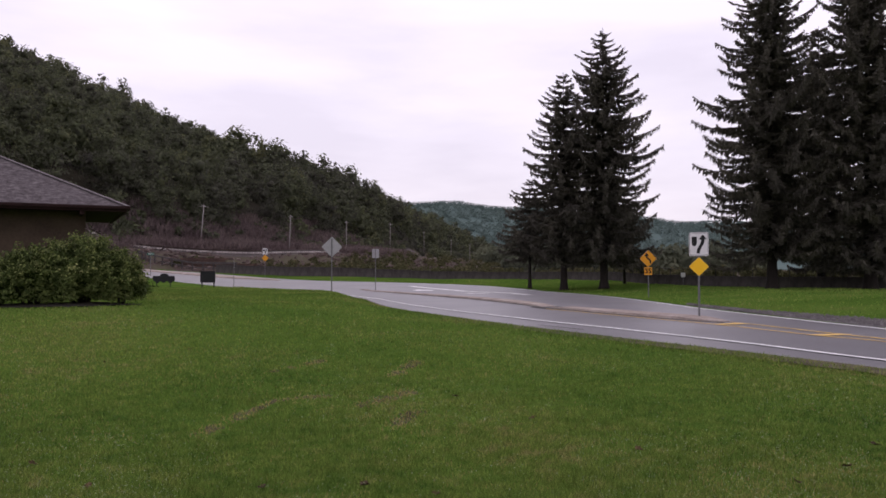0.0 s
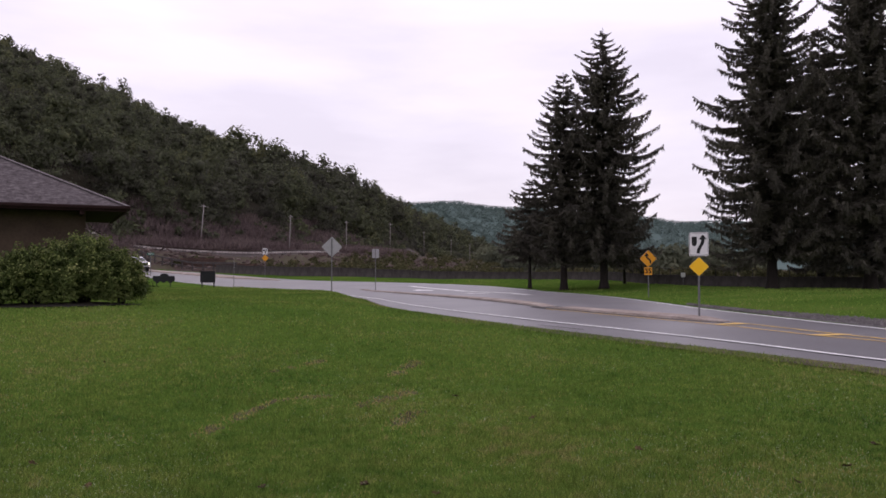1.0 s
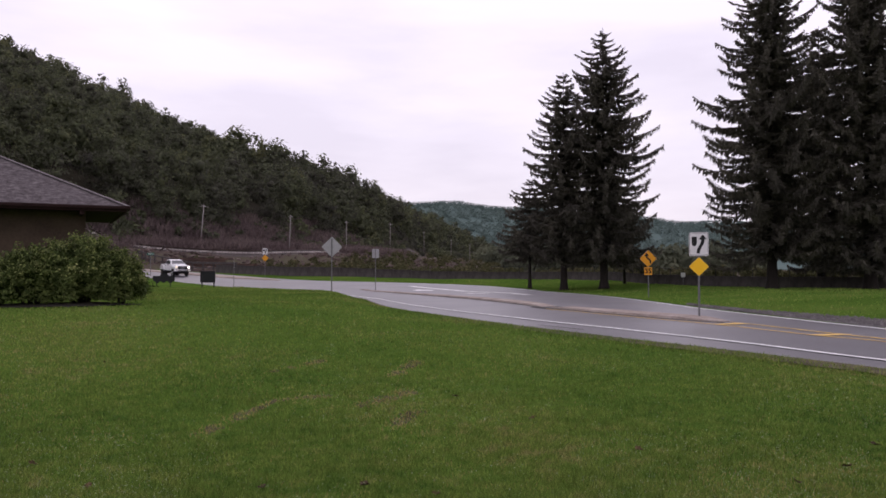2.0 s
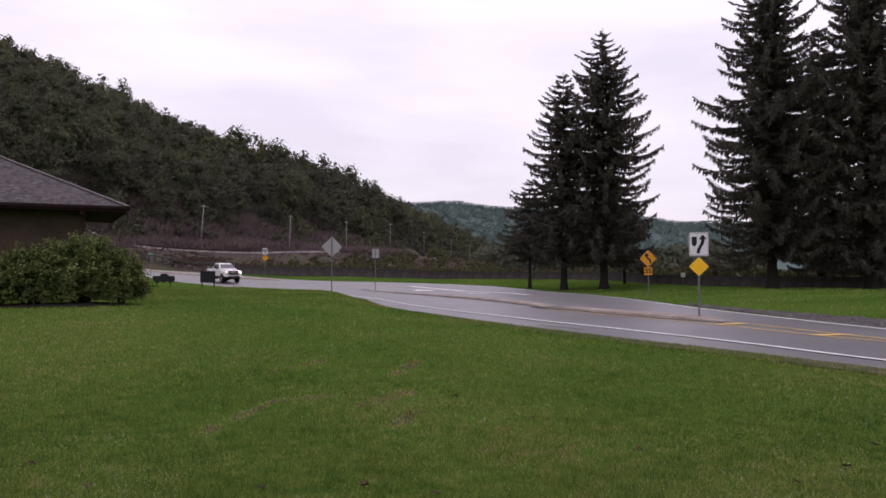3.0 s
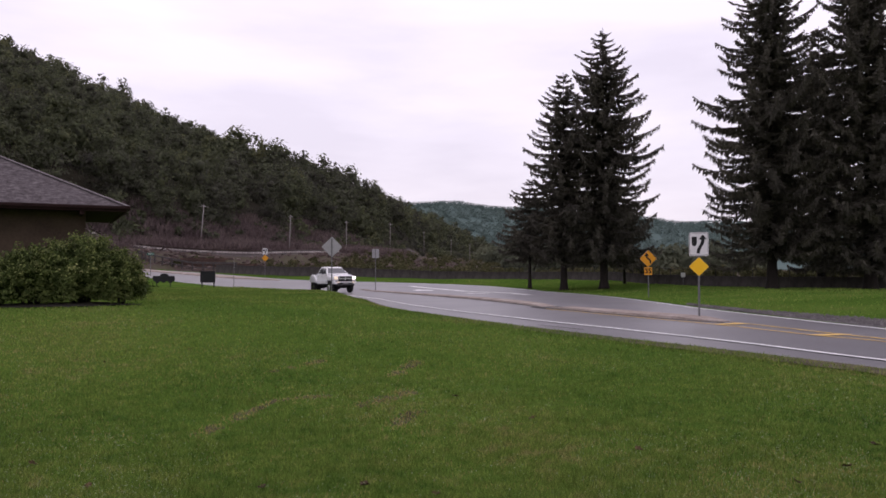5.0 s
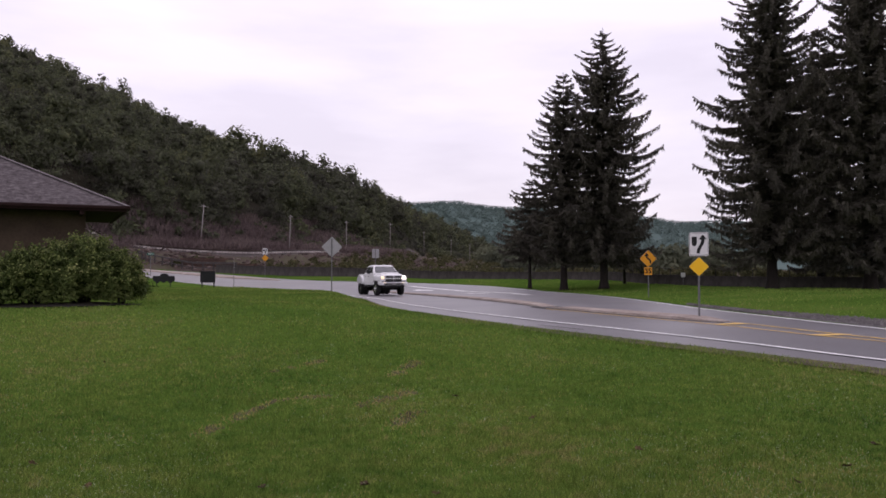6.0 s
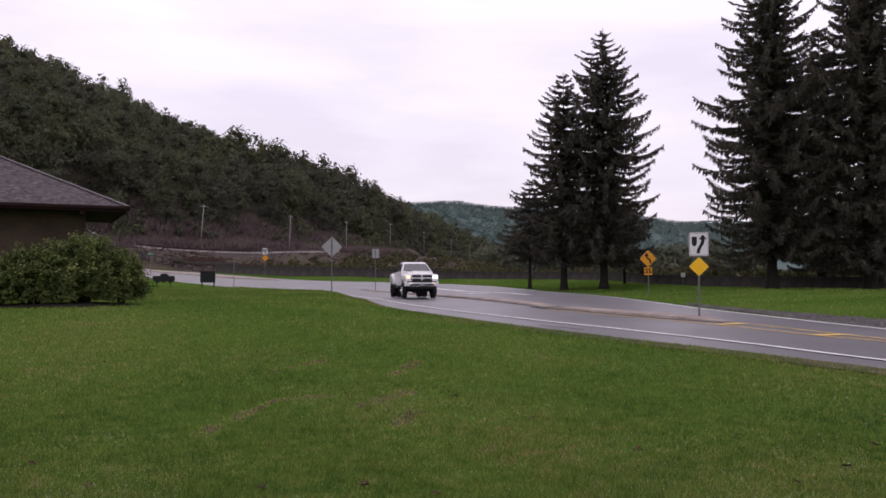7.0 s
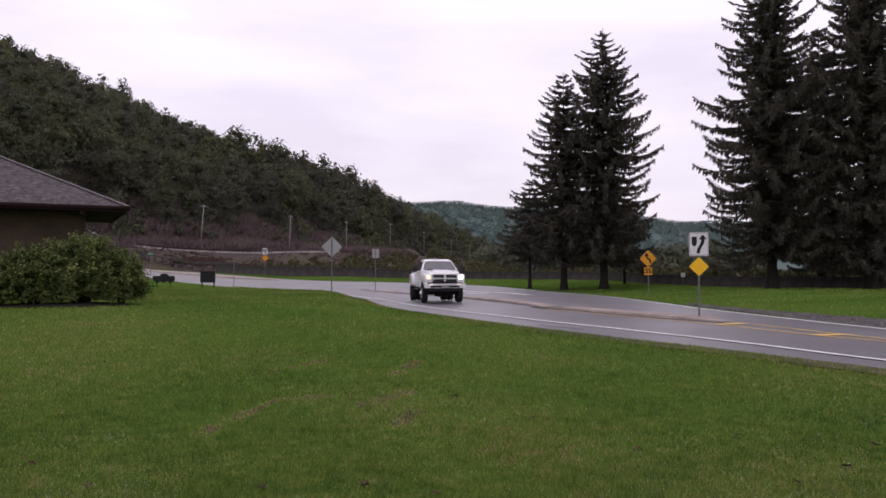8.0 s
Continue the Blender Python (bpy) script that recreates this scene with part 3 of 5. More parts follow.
# ---- hip-roofed building ----
def build_building():
    ang = 27.1
    base = pose(-13.2, 32.1, 0.1, 0, 0, ang + 180)          # x runs left along the front eave, y towards the camera, so the house is at y < 0
    h = thing("building", base, "tan brick building with a grey-brown shingled hip roof", "building")
    eave, over, w, d = 4.15, 1.55, 17.0, 11.0
    tan = 0.49
    for name, cx, cy, sx, sy in (("wall", w / 2, -over - 0.15, w - 2 * over, 0.3), ("wall", w / 2, -d + over + 0.15, w - 2 * over, 0.3),
                                 ("wall", over + 0.15, -d / 2, 0.3, d - 2 * over - 0.6), ("wall", w - over - 0.15, -d / 2, 0.3, d - 2 * over - 0.6)):
        part(name, boxed(cx, cy, eave / 2 - 0.1, sx, sy, eave - 0.1, 0.01), STUCCO, h)
    part("soffit", boxed(w / 2, -d / 2, eave - 0.06, w - 0.1, d - 0.1, 0.06), BROWN_PAINT, h)
    run = d / 2
    top = eave + run * tan
    bm = bmesh.new()
    lo = [bm.verts.new(p) for p in ((0, 0, eave), (w, 0, eave), (w, -d, eave), (0, -d, eave))]
    up = [bm.verts.new(p) for p in ((run, -run, top), (w - run, -run, top))]
    for f in ((lo[0], lo[1], up[1], up[0]), (lo[1], lo[2], up[1]), (lo[2], lo[3], up[0], up[1]), (lo[3], lo[0], up[0])):
        bm.faces.new(f)
    bmesh.ops.recalc_face_normals(bm, faces=bm.faces)
    roof = part("roof", bm, SHINGLE, h)
    # courses of shingle tabs over the front slope and the end slope
    rng = np.random.RandomState(5)
    vs, fs = [], []
    step = 0.15
    for side in (0, 1):
        for r in range(int(run / (step * 0.9))):
            s = r * step * 0.9
            e0, e1 = (s + 0.1, w - s - 0.1) if side == 0 else (s + 0.1, d - s - 0.1)
            x = e0 + rng.rand() * 0.2
            while x < e1 - 0.1:
                wd = min(0.31 + rng.uniform(-0.02, 0.02), e1 - x)
                lift = 0.012 + rng.rand() * 0.014
                q = [(x, s - 0.02, 0.0), (x + wd - 0.012, s - 0.02, 0.0), (x, s - 0.02, lift), (x + wd - 0.012, s - 0.02, lift), (x + wd - 0.012, s + step, 0.006), (x, s + step, 0.006)]
                b = len(vs)
                for px, ps, pl in q:
                    z = eave + ps * tan + 0.004 + pl
                    vs.append((px, -ps, z) if side == 0 else (ps, -px, z))
                fs += [(b, b + 1, b + 3, b + 2), (b + 2, b + 3, b + 4, b + 5)]
                x += wd
    tagged(part_np("shingles", vs, fs, SHINGLE_TAB, roof), kind="stuff")
    bm = bmesh.new()
    for s in np.arange(0, run - 0.2, 0.24):
        turn = Vector((1, -1, tan)).to_track_quat("X", "Z").to_matrix().to_4x4()
        box(bm, 0, 0, 0, 0.34, 0.3, 0.02, 0, Matrix.Translation((s + 0.12, -s - 0.12, eave + (s + 0.12) * tan + 0.03)) @ turn)
    part("hip_cap", bm, SHINGLE_TAB, roof)
    part("gutter", boxed(w / 2 - 0.3, 0.06, eave - 0.05, w - 0.4, 0.12, 0.13, 0.02), BROWN_PAINT, h)
    part("gutter", boxed(-0.06, -d / 2, eave - 0.05, 0.12, d, 0.13, 0.02), BROWN_PAINT, h)
    part("fascia", boxed(w / 2, -0.03, eave - 0.12, w - 0.1, 0.04, 0.2, 0.006), BROWN_PAINT, h)
    for x in (1.75, 5.2, 8.6):
        part("beam_end", boxed(x, -0.8, eave - 0.24, 0.16, 1.5, 0.26, 0.015), BROWN_PAINT, h)


SHINGLE_TAB = material("shingle_tabs", [(0.055, 0.045, 0.048), (0.11, 0.094, 0.099), (0.18, 0.158, 0.164)], 5, 34, 0.95, 0.008, island=0.16)
build_building()


def shrub(x, y, radius, height, boughs, seed, label, reach_down=0.45):
    """A spreading shrub: arching boughs with upright leafy shoots, dark and open underneath."""
    rng = np.random.RandomState(seed)
    ob = thing("shrub", pose(x, y, float(ground_z(x, y)) - 0.03), label, "shrub", "shrubs by the building")
    cs, ds = [], []
    for i in range(boughs):
        a = 2.4 * i + rng.uniform(-0.3, 0.3)
        u = math.sqrt((i + 0.5) / boughs)
        r = radius * u * rng.uniform(0.85, 1.05)
        top = height * math.sqrt(max(0.05, 1 - 0.82 * u * u)) * rng.uniform(0.84, 1.04)
        out = np.array((math.cos(a), math.sin(a), 0))
        foot = out * 0.3 * u + (0, 0, 0)
        knee = out * r * 0.5 + (0, 0, top * 0.62)
        tip = out * r + (0, 0, top)
        bend = [foot, foot * 0.6 + knee * 0.4 + (0, 0, 0.1), knee, tip * 0.55 + knee * 0.45 + (0, 0, 0.06), tip]
        if i % 8 == 0:
            part("stem", tube(bmesh.new(), [tuple(q) for q in bend], [0.045, 0.036, 0.026, 0.014, 0.006], 6), BARK, ob)
        shoots = 30
        for k in range(shoots):
            w = rng.uniform(0.0, 1.0)
            p0 = knee * (1 - w) + tip * w + rng.normal(0, 0.1, 3) * radius * 0.6
            if rng.rand() < 0.42:
                # drooping side shoots that fill the flank
                p0 = tip * rng.uniform(0.82, 1.02) + rng.normal(0, 0.13, 3)
                p0[2] *= rng.uniform(reach_down, 1.0)
            way = out * rng.uniform(0.1, 0.9) + rng.normal(0, 0.3, 3) + (0, 0, rng.uniform(0.2, 1.0))
            way /= np.linalg.norm(way)
            ln = rng.uniform(0.12, 0.36)
            g = rng.randint(14, 24)
            t = rng.rand(g, 1)
            cs.append(p0 + way * t * ln + rng.normal(0, 0.045, (g, 3)))
            ds.append(np.tile(out * 0.5 + way * 0.6, (g, 1)))
    c, d = np.concatenate(cs), np.concatenate(ds)
    keep = c[:, 2] > 0.1 + 0.35 * rng.rand(len(c))
    c, d = c[keep], d[keep]
    d = d + rng.normal(0, 0.4, d.shape)
    rim = np.sqrt(np.maximum(0.05, 1 - 0.82 * np.minimum(1, np.hypot(c[:, 0], c[:, 1]) / radius) ** 2)) * height
    # young leaves near the top; light on the crown is put into their colour
    young = (c[:, 2] > rim * 0.9) & (rng.rand(len(c)) < 0.4)
    q, f = leaf_quads(c[~young], 0.085, rng, d[~young])
    part_np("foliage", q, f, BUSH_LEAF, ob)
    q, f = leaf_quads(c[young], 0.08, rng, d[young])
    part_np("young_growth", q, f, LIT_SHOOT_LEAF, ob, "young leaves at the shoot tips, top light put into their pale colour")
    return ob


# paler copy of the shrub leaves, with top light put into its colour
LIT_SHOOT_LEAF = material("top_lit_young_leaves", [(0.1, 0.13, 0.036), (0.17, 0.2, 0.06), (0.27, 0.28, 0.11)], 0.8, 6, 0.7, island=0.3, spec=0.15, thru=0.3)
SHRUB = "spreading leafy green shrub with pale upright shoots before the building"
shrub(-11.95, 25.6, 1.75, 2.22, 96, 22, SHRUB, 0.12)
shrub(-13.4, 25.2, 1.5, 1.85, 76, 21, SHRUB, 0.1)
shrub(-14.6, 25.0, 1.2, 1.3, 44, 24, "low leafy green shrub beside a larger one")
shrub(-10.75, 25.4, 0.85, 1.75, 38, 23, "small leafy green shrub at the end of the row", 0.15)


# ---- signs ----
def post(parent, h, r=0.03, z0=-0.1, x=0.0):
    return part("post", boxed(x, 0.03, (h + z0) / 2, r * 2, r * 1.3, h - z0, 0.006), STEEL, parent)


def rounded(w, h, r=0.04, cz=0.0):
    pts = []
    for cx, cy, a0 in ((w / 2 - r, h / 2 - r, 0), (-w / 2 + r, h / 2 - r, 90), (-w / 2 + r, -h / 2 + r, 180), (w / 2 - r, -h / 2 + r, 270)):
        pts += [(cx + r * math.cos(radians(a0 + a)), cz + cy + r * math.sin(radians(a0 + a))) for a in (0, 45, 90)]
    return pts


def diamond(d, cz):
    c, s = math.cos(math.pi / 4), math.sin(math.pi / 4)
    return [(x * c - z * s, x * s + z * c + cz) for x, z in rounded(d / math.sqrt(2), d / math.sqrt(2), 0.03)]


def panel(parent, name, outline, y=0.0, label=""):
    """A bare metal sheet, its front towards -y."""
    return part(name, plate(bmesh.new(), outline, y, y - 0.004), SIGN_BACK, parent, label)


def printed(parent, name, outline, mat, y):
    return part(name, plate(bmesh.new(), outline, y, y - 0.002), mat, parent)


def border(parent, outline, centre_z, k, mat, y, grow=0.02):
    """A thin printed line round a sign."""
    bm = bmesh.new()
    o = [Vector((x, y, z)) for x, z in outline]
    c = Vector((0, y, centre_z))
    a = [bm.verts.new(c + (p - c) * k) for p in o]
    b = [bm.verts.new(c + (p - c) * (k - grow * 2)) for p in o]
    for i in range(len(o)):
        j = (i + 1) % len(o)
        bm.faces.new((a[i], a[j], b[j], b[i]))
    return part("border", bm, mat, parent)


def median_sign(x, y, rz, top, label, tint, marker=0.63, z=None):
    z = float(surface(x, y)) + 0.07 if z is None else z
    s = thing("median_sign", pose(x, y, z, 0, 0, rz), label, "road sign")
    post(s, top, 0.03)
    cz = top - 0.39
    o = rounded(0.61, 0.77, 0.045, cz)
    p = panel(s, "sign_panel", o)
    printed(p, "sign_face", [(a * 0.985, cz + (b - cz) * 0.985) for a, b in o], SIGN_WHITE, -0.006)
    border(p, o, cz, 0.94, BLACK, -0.0105, 0.018)
    isl = [(-0.22, cz + 0.24), (-0.06, cz + 0.24), (-0.06, cz + 0.02), (-0.1, cz - 0.05), (-0.14, cz - 0.08), (-0.18, cz - 0.05), (-0.22, cz + 0.02)]
    printed(p, "island_symbol", isl, BLACK, -0.0105)
    mid = curve_through([(-0.02, -0.3), (0.0, -0.18), (0.06, -0.06), (0.11, 0.04), (0.125, 0.16)], 14)
    g = np.gradient(mid, axis=0)
    g /= np.linalg.norm(g, axis=1)[:, None]
    nrm = np.stack([-g[:, 1], g[:, 0]], -1) * 0.05
    shaft = [(float(a), float(cz + b)) for a, b in np.vstack([mid - nrm, (mid + nrm)[::-1]])]
    printed(p, "arrow_shaft", shaft, BLACK, -0.0105)
    printed(p, "arrow_head", [(0.0, cz + 0.15), (0.25, cz + 0.15), (0.125, cz + 0.31)], BLACK, -0.0108)
    mz = cz - 0.39 - 0.02 - marker / 2
    d = panel(s, "marker_panel", diamond(marker, mz))
    printed(d, "marker_face", diamond(marker * 0.98, mz), tint, -0.006)
    return s


median_sign(8.27, 24.8, -14, 2.74, "white curved-arrow median sign above a yellow diamond marker", SIGN_YELLOW)
median_sign(-21.7, 93.6, 20, 3.7, "white curved-arrow island sign above an amber diamond marker", SIGN_ORANGE, 0.85)


def curve_sign():
    x, y = 13.1, 49
    z = float(ground_z(x, y))
    s = thing("curve_warning_sign", pose(x, y, z, 0, 0, -30), "yellow diamond winding-road arrow sign with speed plaque", "road sign")
    post(s, 3.0, 0.03)
    cz = 2.3 - z
    o = diamond(1.12, cz)
    p = panel(s, "sign_panel", o)
    printed(p, "sign_face", diamond(1.1, cz), SIGN_ORANGE, -0.006)
    border(p, o, cz, 0.95, BLACK, -0.0105, 0.012)
    mid = curve_through([(0.14, -0.3), (0.13, -0.12), (0.0, 0.0), (-0.08, 0.1), (-0.09, 0.18)], 14)
    g = np.gradient(mid, axis=0)
    g /= np.linalg.norm(g, axis=1)[:, None]
    nrm = np.stack([-g[:, 1], g[:, 0]], -1) * 0.055
    printed(p, "arrow_shaft", [(float(a), float(cz + b)) for a, b in np.vstack([mid - nrm, (mid + nrm)[::-1]])], BLACK, -0.0105)
    printed(p, "arrow_head", [(-0.25, cz + 0.16), (0.07, cz + 0.16), (-0.1, cz + 0.37)], BLACK, -0.0108)
    pz = 1.5 - z
    q = panel(s, "speed_plaque", rounded(0.5, 0.5, 0.03, pz))
    printed(q, "plaque_face", rounded(0.49, 0.49, 0.03, pz), SIGN_ORANGE, -0.006)
    t = bpy.data.curves.new("number", "FONT")
    t.body, t.size, t.align_x, t.align_y, t.extrude = "35", 0.42, "CENTER", "CENTER", 0.001
    t.offset = 0.014
    ob = new("number", t)
    ob.parent = q
    ob.matrix_basis = pose(0, -0.012, pz, 90, 0, 0)
    t.materials.append(BLACK)


curve_sign()


def back_signs():
    x, y = -6.45, 44.5
    z = float(ground_z(x, y))
    s = thing("warning_sign", pose(x, y, z, 0, 0, 186), "back of a grey diamond warning sign on a steel post", "road sign")
    post(s, 3.4 - z, 0.032)
    panel(s, "sign_panel", diamond(1.2, 2.92 - z))
    x, y = -6.15, 70
    z = float(surface(x, y)) + 0.14
    s = thing("island_sign", pose(x, y, z, 0, 0, 184), "back of a grey rectangular sign on a steel post", "road sign")
    post(s, 3.45 - z, 0.032)
    panel(s, "sign_panel", rounded(0.62, 0.82, 0.04, 3.04 - z))
    x, y = -17.95, 66
    z = float(ground_z(x, y))
    s = thing("edge_on_sign", pose(x, y, z, 0, 0, 104), "thin steel post with a sign seen edge-on", "road sign")
    post(s, 2.35 - z, 0.035)
    panel(s, "sign_panel", rounded(0.5, 0.6, 0.03, 2.0 - z))
    x, y = -38.5, 101
    z = float(ground_z(x, y))
    s = thing("street_name_sign", pose(x, y, z, 0, 0, 4), "small green street sign on a grey post", "road sign")
    post(s, 3.9 - z, 0.04)
    p = panel(s, "sign_panel", rounded(0.95, 0.32, 0.03, 3.6 - z))
    printed(p, "sign_face", rounded(0.93, 0.3, 0.03, 3.6 - z), SIGN_GREEN, -0.006)
    printed(p, "text_bar", [(-0.3, 3.57 - z), (0.3, 3.57 - z), (0.3, 3.64 - z), (-0.3, 3.64 - z)], SIGN_WHITE, -0.0105)
    # dark notice board on two posts
    x, y = -20.2, 66
    z = float(ground_z(x, y))
    s = thing("notice_board", pose(x, y, z, 0, 0, 4), "square dark notice board on two posts in the grass", "notice board")
    for k in (-0.5, 0.5):
        part("post", boxed(k, 0.03, (1.35 - z) / 2 - 0.1, 0.09, 0.09, 1.35 - z + 0.2, 0.01), DARK_BOARD, s)
    part("board", boxed(0, -0.05, 0.96 - z, 1.16, 0.06, 0.9, 0.012), DARK_BOARD, s)
    bm = bmesh.new()
    for cx, cz, sx, sz in ((0, 1.43, 1.22, 0.06), (0, 0.5, 1.22, 0.06), (-0.6, 0.96, 0.06, 0.9), (0.6, 0.96, 0.06, 0.9)):
        box(bm, cx, -0.06, cz - z, sx, 0.1, sz, 0.008)
    part("frame", bm, BLACK, s)
    # low cut-out board shaped like a vehicle
    x, y = -24.0, 66
    z = float(ground_z(x, y))
    s = thing("cutout_sign", pose(x, y, z, 0, 0, 4), "dark cut-out sign shaped like a small vehicle on two posts", "sign")
    b = 0.62 - z
    o = [(-0.9, 0.0), (-0.72, -0.08), (-0.6, -0.2), (-0.45, -0.2), (-0.34, -0.06), (-0.2, -0.06), (-0.12, -0.16), (0.08, -0.16), (0.16, -0.05), (0.36, -0.05), (0.48, -0.2), (0.63, -0.2),
         (0.74, -0.06), (0.92, 0.0), (0.95, 0.2), (0.9, 0.4), (0.42, 0.42), (0.36, 0.54), (0.2, 0.62), (-0.12, 0.62), (-0.26, 0.52), (-0.3, 0.42), (-0.86, 0.42), (-0.94, 0.25)]
    part("cutout_panel", plate(bmesh.new(), [(a, c + b) for a, c in o], 0, -0.04), DARK_BOARD, s)
    for k in (-0.62, 0.55):
        part("post", boxed(k, 0.04, b / 2 - 0.05, 0.06, 0.06, b + 0.3, 0.006), DARK_BOARD, s)
    # small white plate on the wall
    x, y = 22.8, 72.9
    z = float(ground_z(x, y))
    s = thing("small_plate_sign", pose(x, y, z, 0, 0, -30), "small white square plate on a short post", "sign")
    post(s, 1.15, 0.025)
    p = panel(s, "sign_panel", rounded(0.42, 0.42, 0.03, 1.0))
    printed(p, "sign_face", rounded(0.4, 0.4, 0.03, 1.0), SIGN_WHITE, -0.006)


back_signs()


# ---- utility poles ----
def utility_pole(x, y, h, tilt, label):
    z = float(ground_z(x, y))
    s = thing("utility_pole", pose(x, y, z - 0.3, 0, tilt, 10), label, "utility pole", "poles along the railway")
    part("pole", tube(bmesh.new(), [(0, 0, 0), (0, 0, h * 0.5), (0, 0, h)], [0.15, 0.12, 0.09], 8), POLE_WOOD, s, smooth=True)
    arm = part("crossarm", boxed(0, 0.14, h - 0.6, 2.0 if y < 180 else 1.1, 0.09, 0.1, 0.01), POLE_WOOD, s)
    if y < 180:
        part("guy_wire", tube(bmesh.new(), [(0, 0, h * 0.55), (-4.2, 0.5, h * 0.18)], [0.035, 0.035], 5), RUST, s)
    for k in (-0.45, -0.2, 0.2, 0.45):
        part("insulator", tube(bmesh.new(), [(k, 0.14, h - 0.54), (k, 0.14, h - 0.44), (k, 0.14, h - 0.36)], [0.02, 0.05, 0.03], 6), SIGN_WHITE, arm)


for px, py, ph, tl in ((-55, 174, 9.4, 4), (-38.3, 191, 9.4, 2), (-29, 230, 9.6, 0.3), (-20, 290, 9.6, 0.2), (-8.2, 330, 10, 0), (4, 380, 10, 0.4), (15, 430, 9.5, 0)):
    utility_pole(px, py, ph, tl, "weathered wooden utility pole with a crossarm on the bank")


# ---- railway ----
def build_railway():
    tr = thing("railway_track", pose(0, 0, 0), "curving railway track on a ballast bank", "railway track")
    p = curve_through([(-110, 178), (-84, 162), (-62, 155), (-46, 153), (-37, 164), (-31, 190), (-25, 235), (-14, 310)], 170)
    z = np.maximum(4.55, ground_z(p[:, 0], p[:, 1]) + 0.15) + np.interp(np.arange(170), [0, 60, 170], [0.2, 0.15, 0.5])
    z[8:-8] = np.convolve(z, np.ones(17) / 17, "valid")
    d = np.gradient(p, axis=0)
    d /= np.linalg.norm(d, axis=1)[:, None]
    s = np.stack([-d[:, 1], d[:, 0]], -1)

    def loft(name, prof, mat, kind=""):
        rows = [np.column_stack([p + s * o, z + h]) for o, h in prof]
        v = np.stack(rows, 1).reshape(-1, 3)
        k = len(prof)
        i = np.arange(170 * k).reshape(170, k)
        f = np.stack([i[:-1, :-1], i[:-1, 1:], i[1:, 1:], i[1:, :-1]], -1).reshape(-1, 4)
        return part_np(name, v, f, mat, tr)
    loft("ballast_bed", [(-5.5, -3.2), (-1.5, -0.3), (-1.1, 0), (1.1, 0), (1.5, -0.3), (5.5, -3.2)], BALLAST)
    for o in (-0.72, 0.72):
        loft("rail", [(o - 0.08, 0.15), (o - 0.05, 0.5), (o + 0.05, 0.5), (o + 0.08, 0.15)], RUST)
    bm = boxed(0, 0, 0.0, 3.0, 0.42, 0.36, 0.0)
    me = bpy.data.meshes.new("tie")
    bm.to_mesh(me)
    bm.free()
    me.materials.append(TIE)
    for i in range(30, 130):
        a, b = p[i], p[i + 1]
        n = max(1, int(np.hypot(*(b - a)) / 0.8))
        for k in range(n):
            q = a + (b - a) * k / n
            o = new("tie", me)
            o.parent = tr
            o.matrix_basis = pose(q[0], q[1], z[i], 0, 0, math.degrees(math.atan2(*(s[i][::-1]))))


TIE = material("pale_weathered_tie", [(0.26, 0.235, 0.22), (0.46, 0.42, 0.4)], 0.8, 6, 0.9, 0.01, per_object=0.3)
build_railway()


def build_timber():
    rng = np.random.RandomState(8)
    for x, y, n, rz, rows in ((-39.5, 126, 6, 8, 6), (-34, 125, 5, -12, 4), (-29.5, 131, 4, 15, 2)):
        st = thing("timber_stack", pose(x, y, float(ground_z(x, y)) - 0.1, 0, 0, rz), "stack of weathered brown railway timbers on the slope", "timber stack")
        for r in range(rows):
            for k in range(n - r // 2):
                ob = part("timber", boxed(rng.uniform(-.3, .3), k * 0.32 + r * 0.1, 0.15 + r * 0.27, 6.6 + rng.uniform(-1.2, 1.2), 0.28, 0.25, 0.02), TIMBER, st)
    fc = thing("rail_fence", pose(0, 0, 0), "dark weathered post and rail fence beside the road", "fence")
    p = curve_through([(-52, 131), (-47.7, 127), (-39, 119.5), (-30.5, 113)], 13)
    for i, q in enumerate(p):
        d = p[min(i + 1, 12)] - p[max(i - 1, 0)]
        ang = math.degrees(math.atan2(d[1], d[0]))
        part("post", boxed(0, 0, 0.6, 0.2, 0.2, 1.7, 0.015), WALL_CONCRETE, fc).matrix_basis = pose(q[0], q[1], float(ground_z(*q)), 0, 0, ang)
        if i < 12:
            q2 = p[i + 1]
            z0, z1 = float(ground_z(*q)), float(ground_z(*q2))
            ln = float(np.hypot(*(q2 - q)))
            ang = math.degrees(math.atan2(q2[1] - q[1], q2[0] - q[0]))
            m = (q + q2) / 2
            for hh, th in ((0.55, 0.16), (1.3, 0.3)):
                part("rail", boxed(0, -0.14, 0, ln, 0.07, th, 0.01), WALL_CONCRETE, fc).matrix_basis = pose(m[0], m[1], (z0 + z1) / 2 + hh, 0, -math.degrees(math.atan2(z1 - z0, ln)), ang)


TIMBER = material("brown_timber", [(0.05, 0.03, 0.024), (0.11, 0.068, 0.052)], 0.6, 8, 0.9, 0.01, per_object=0.3)
build_timber()


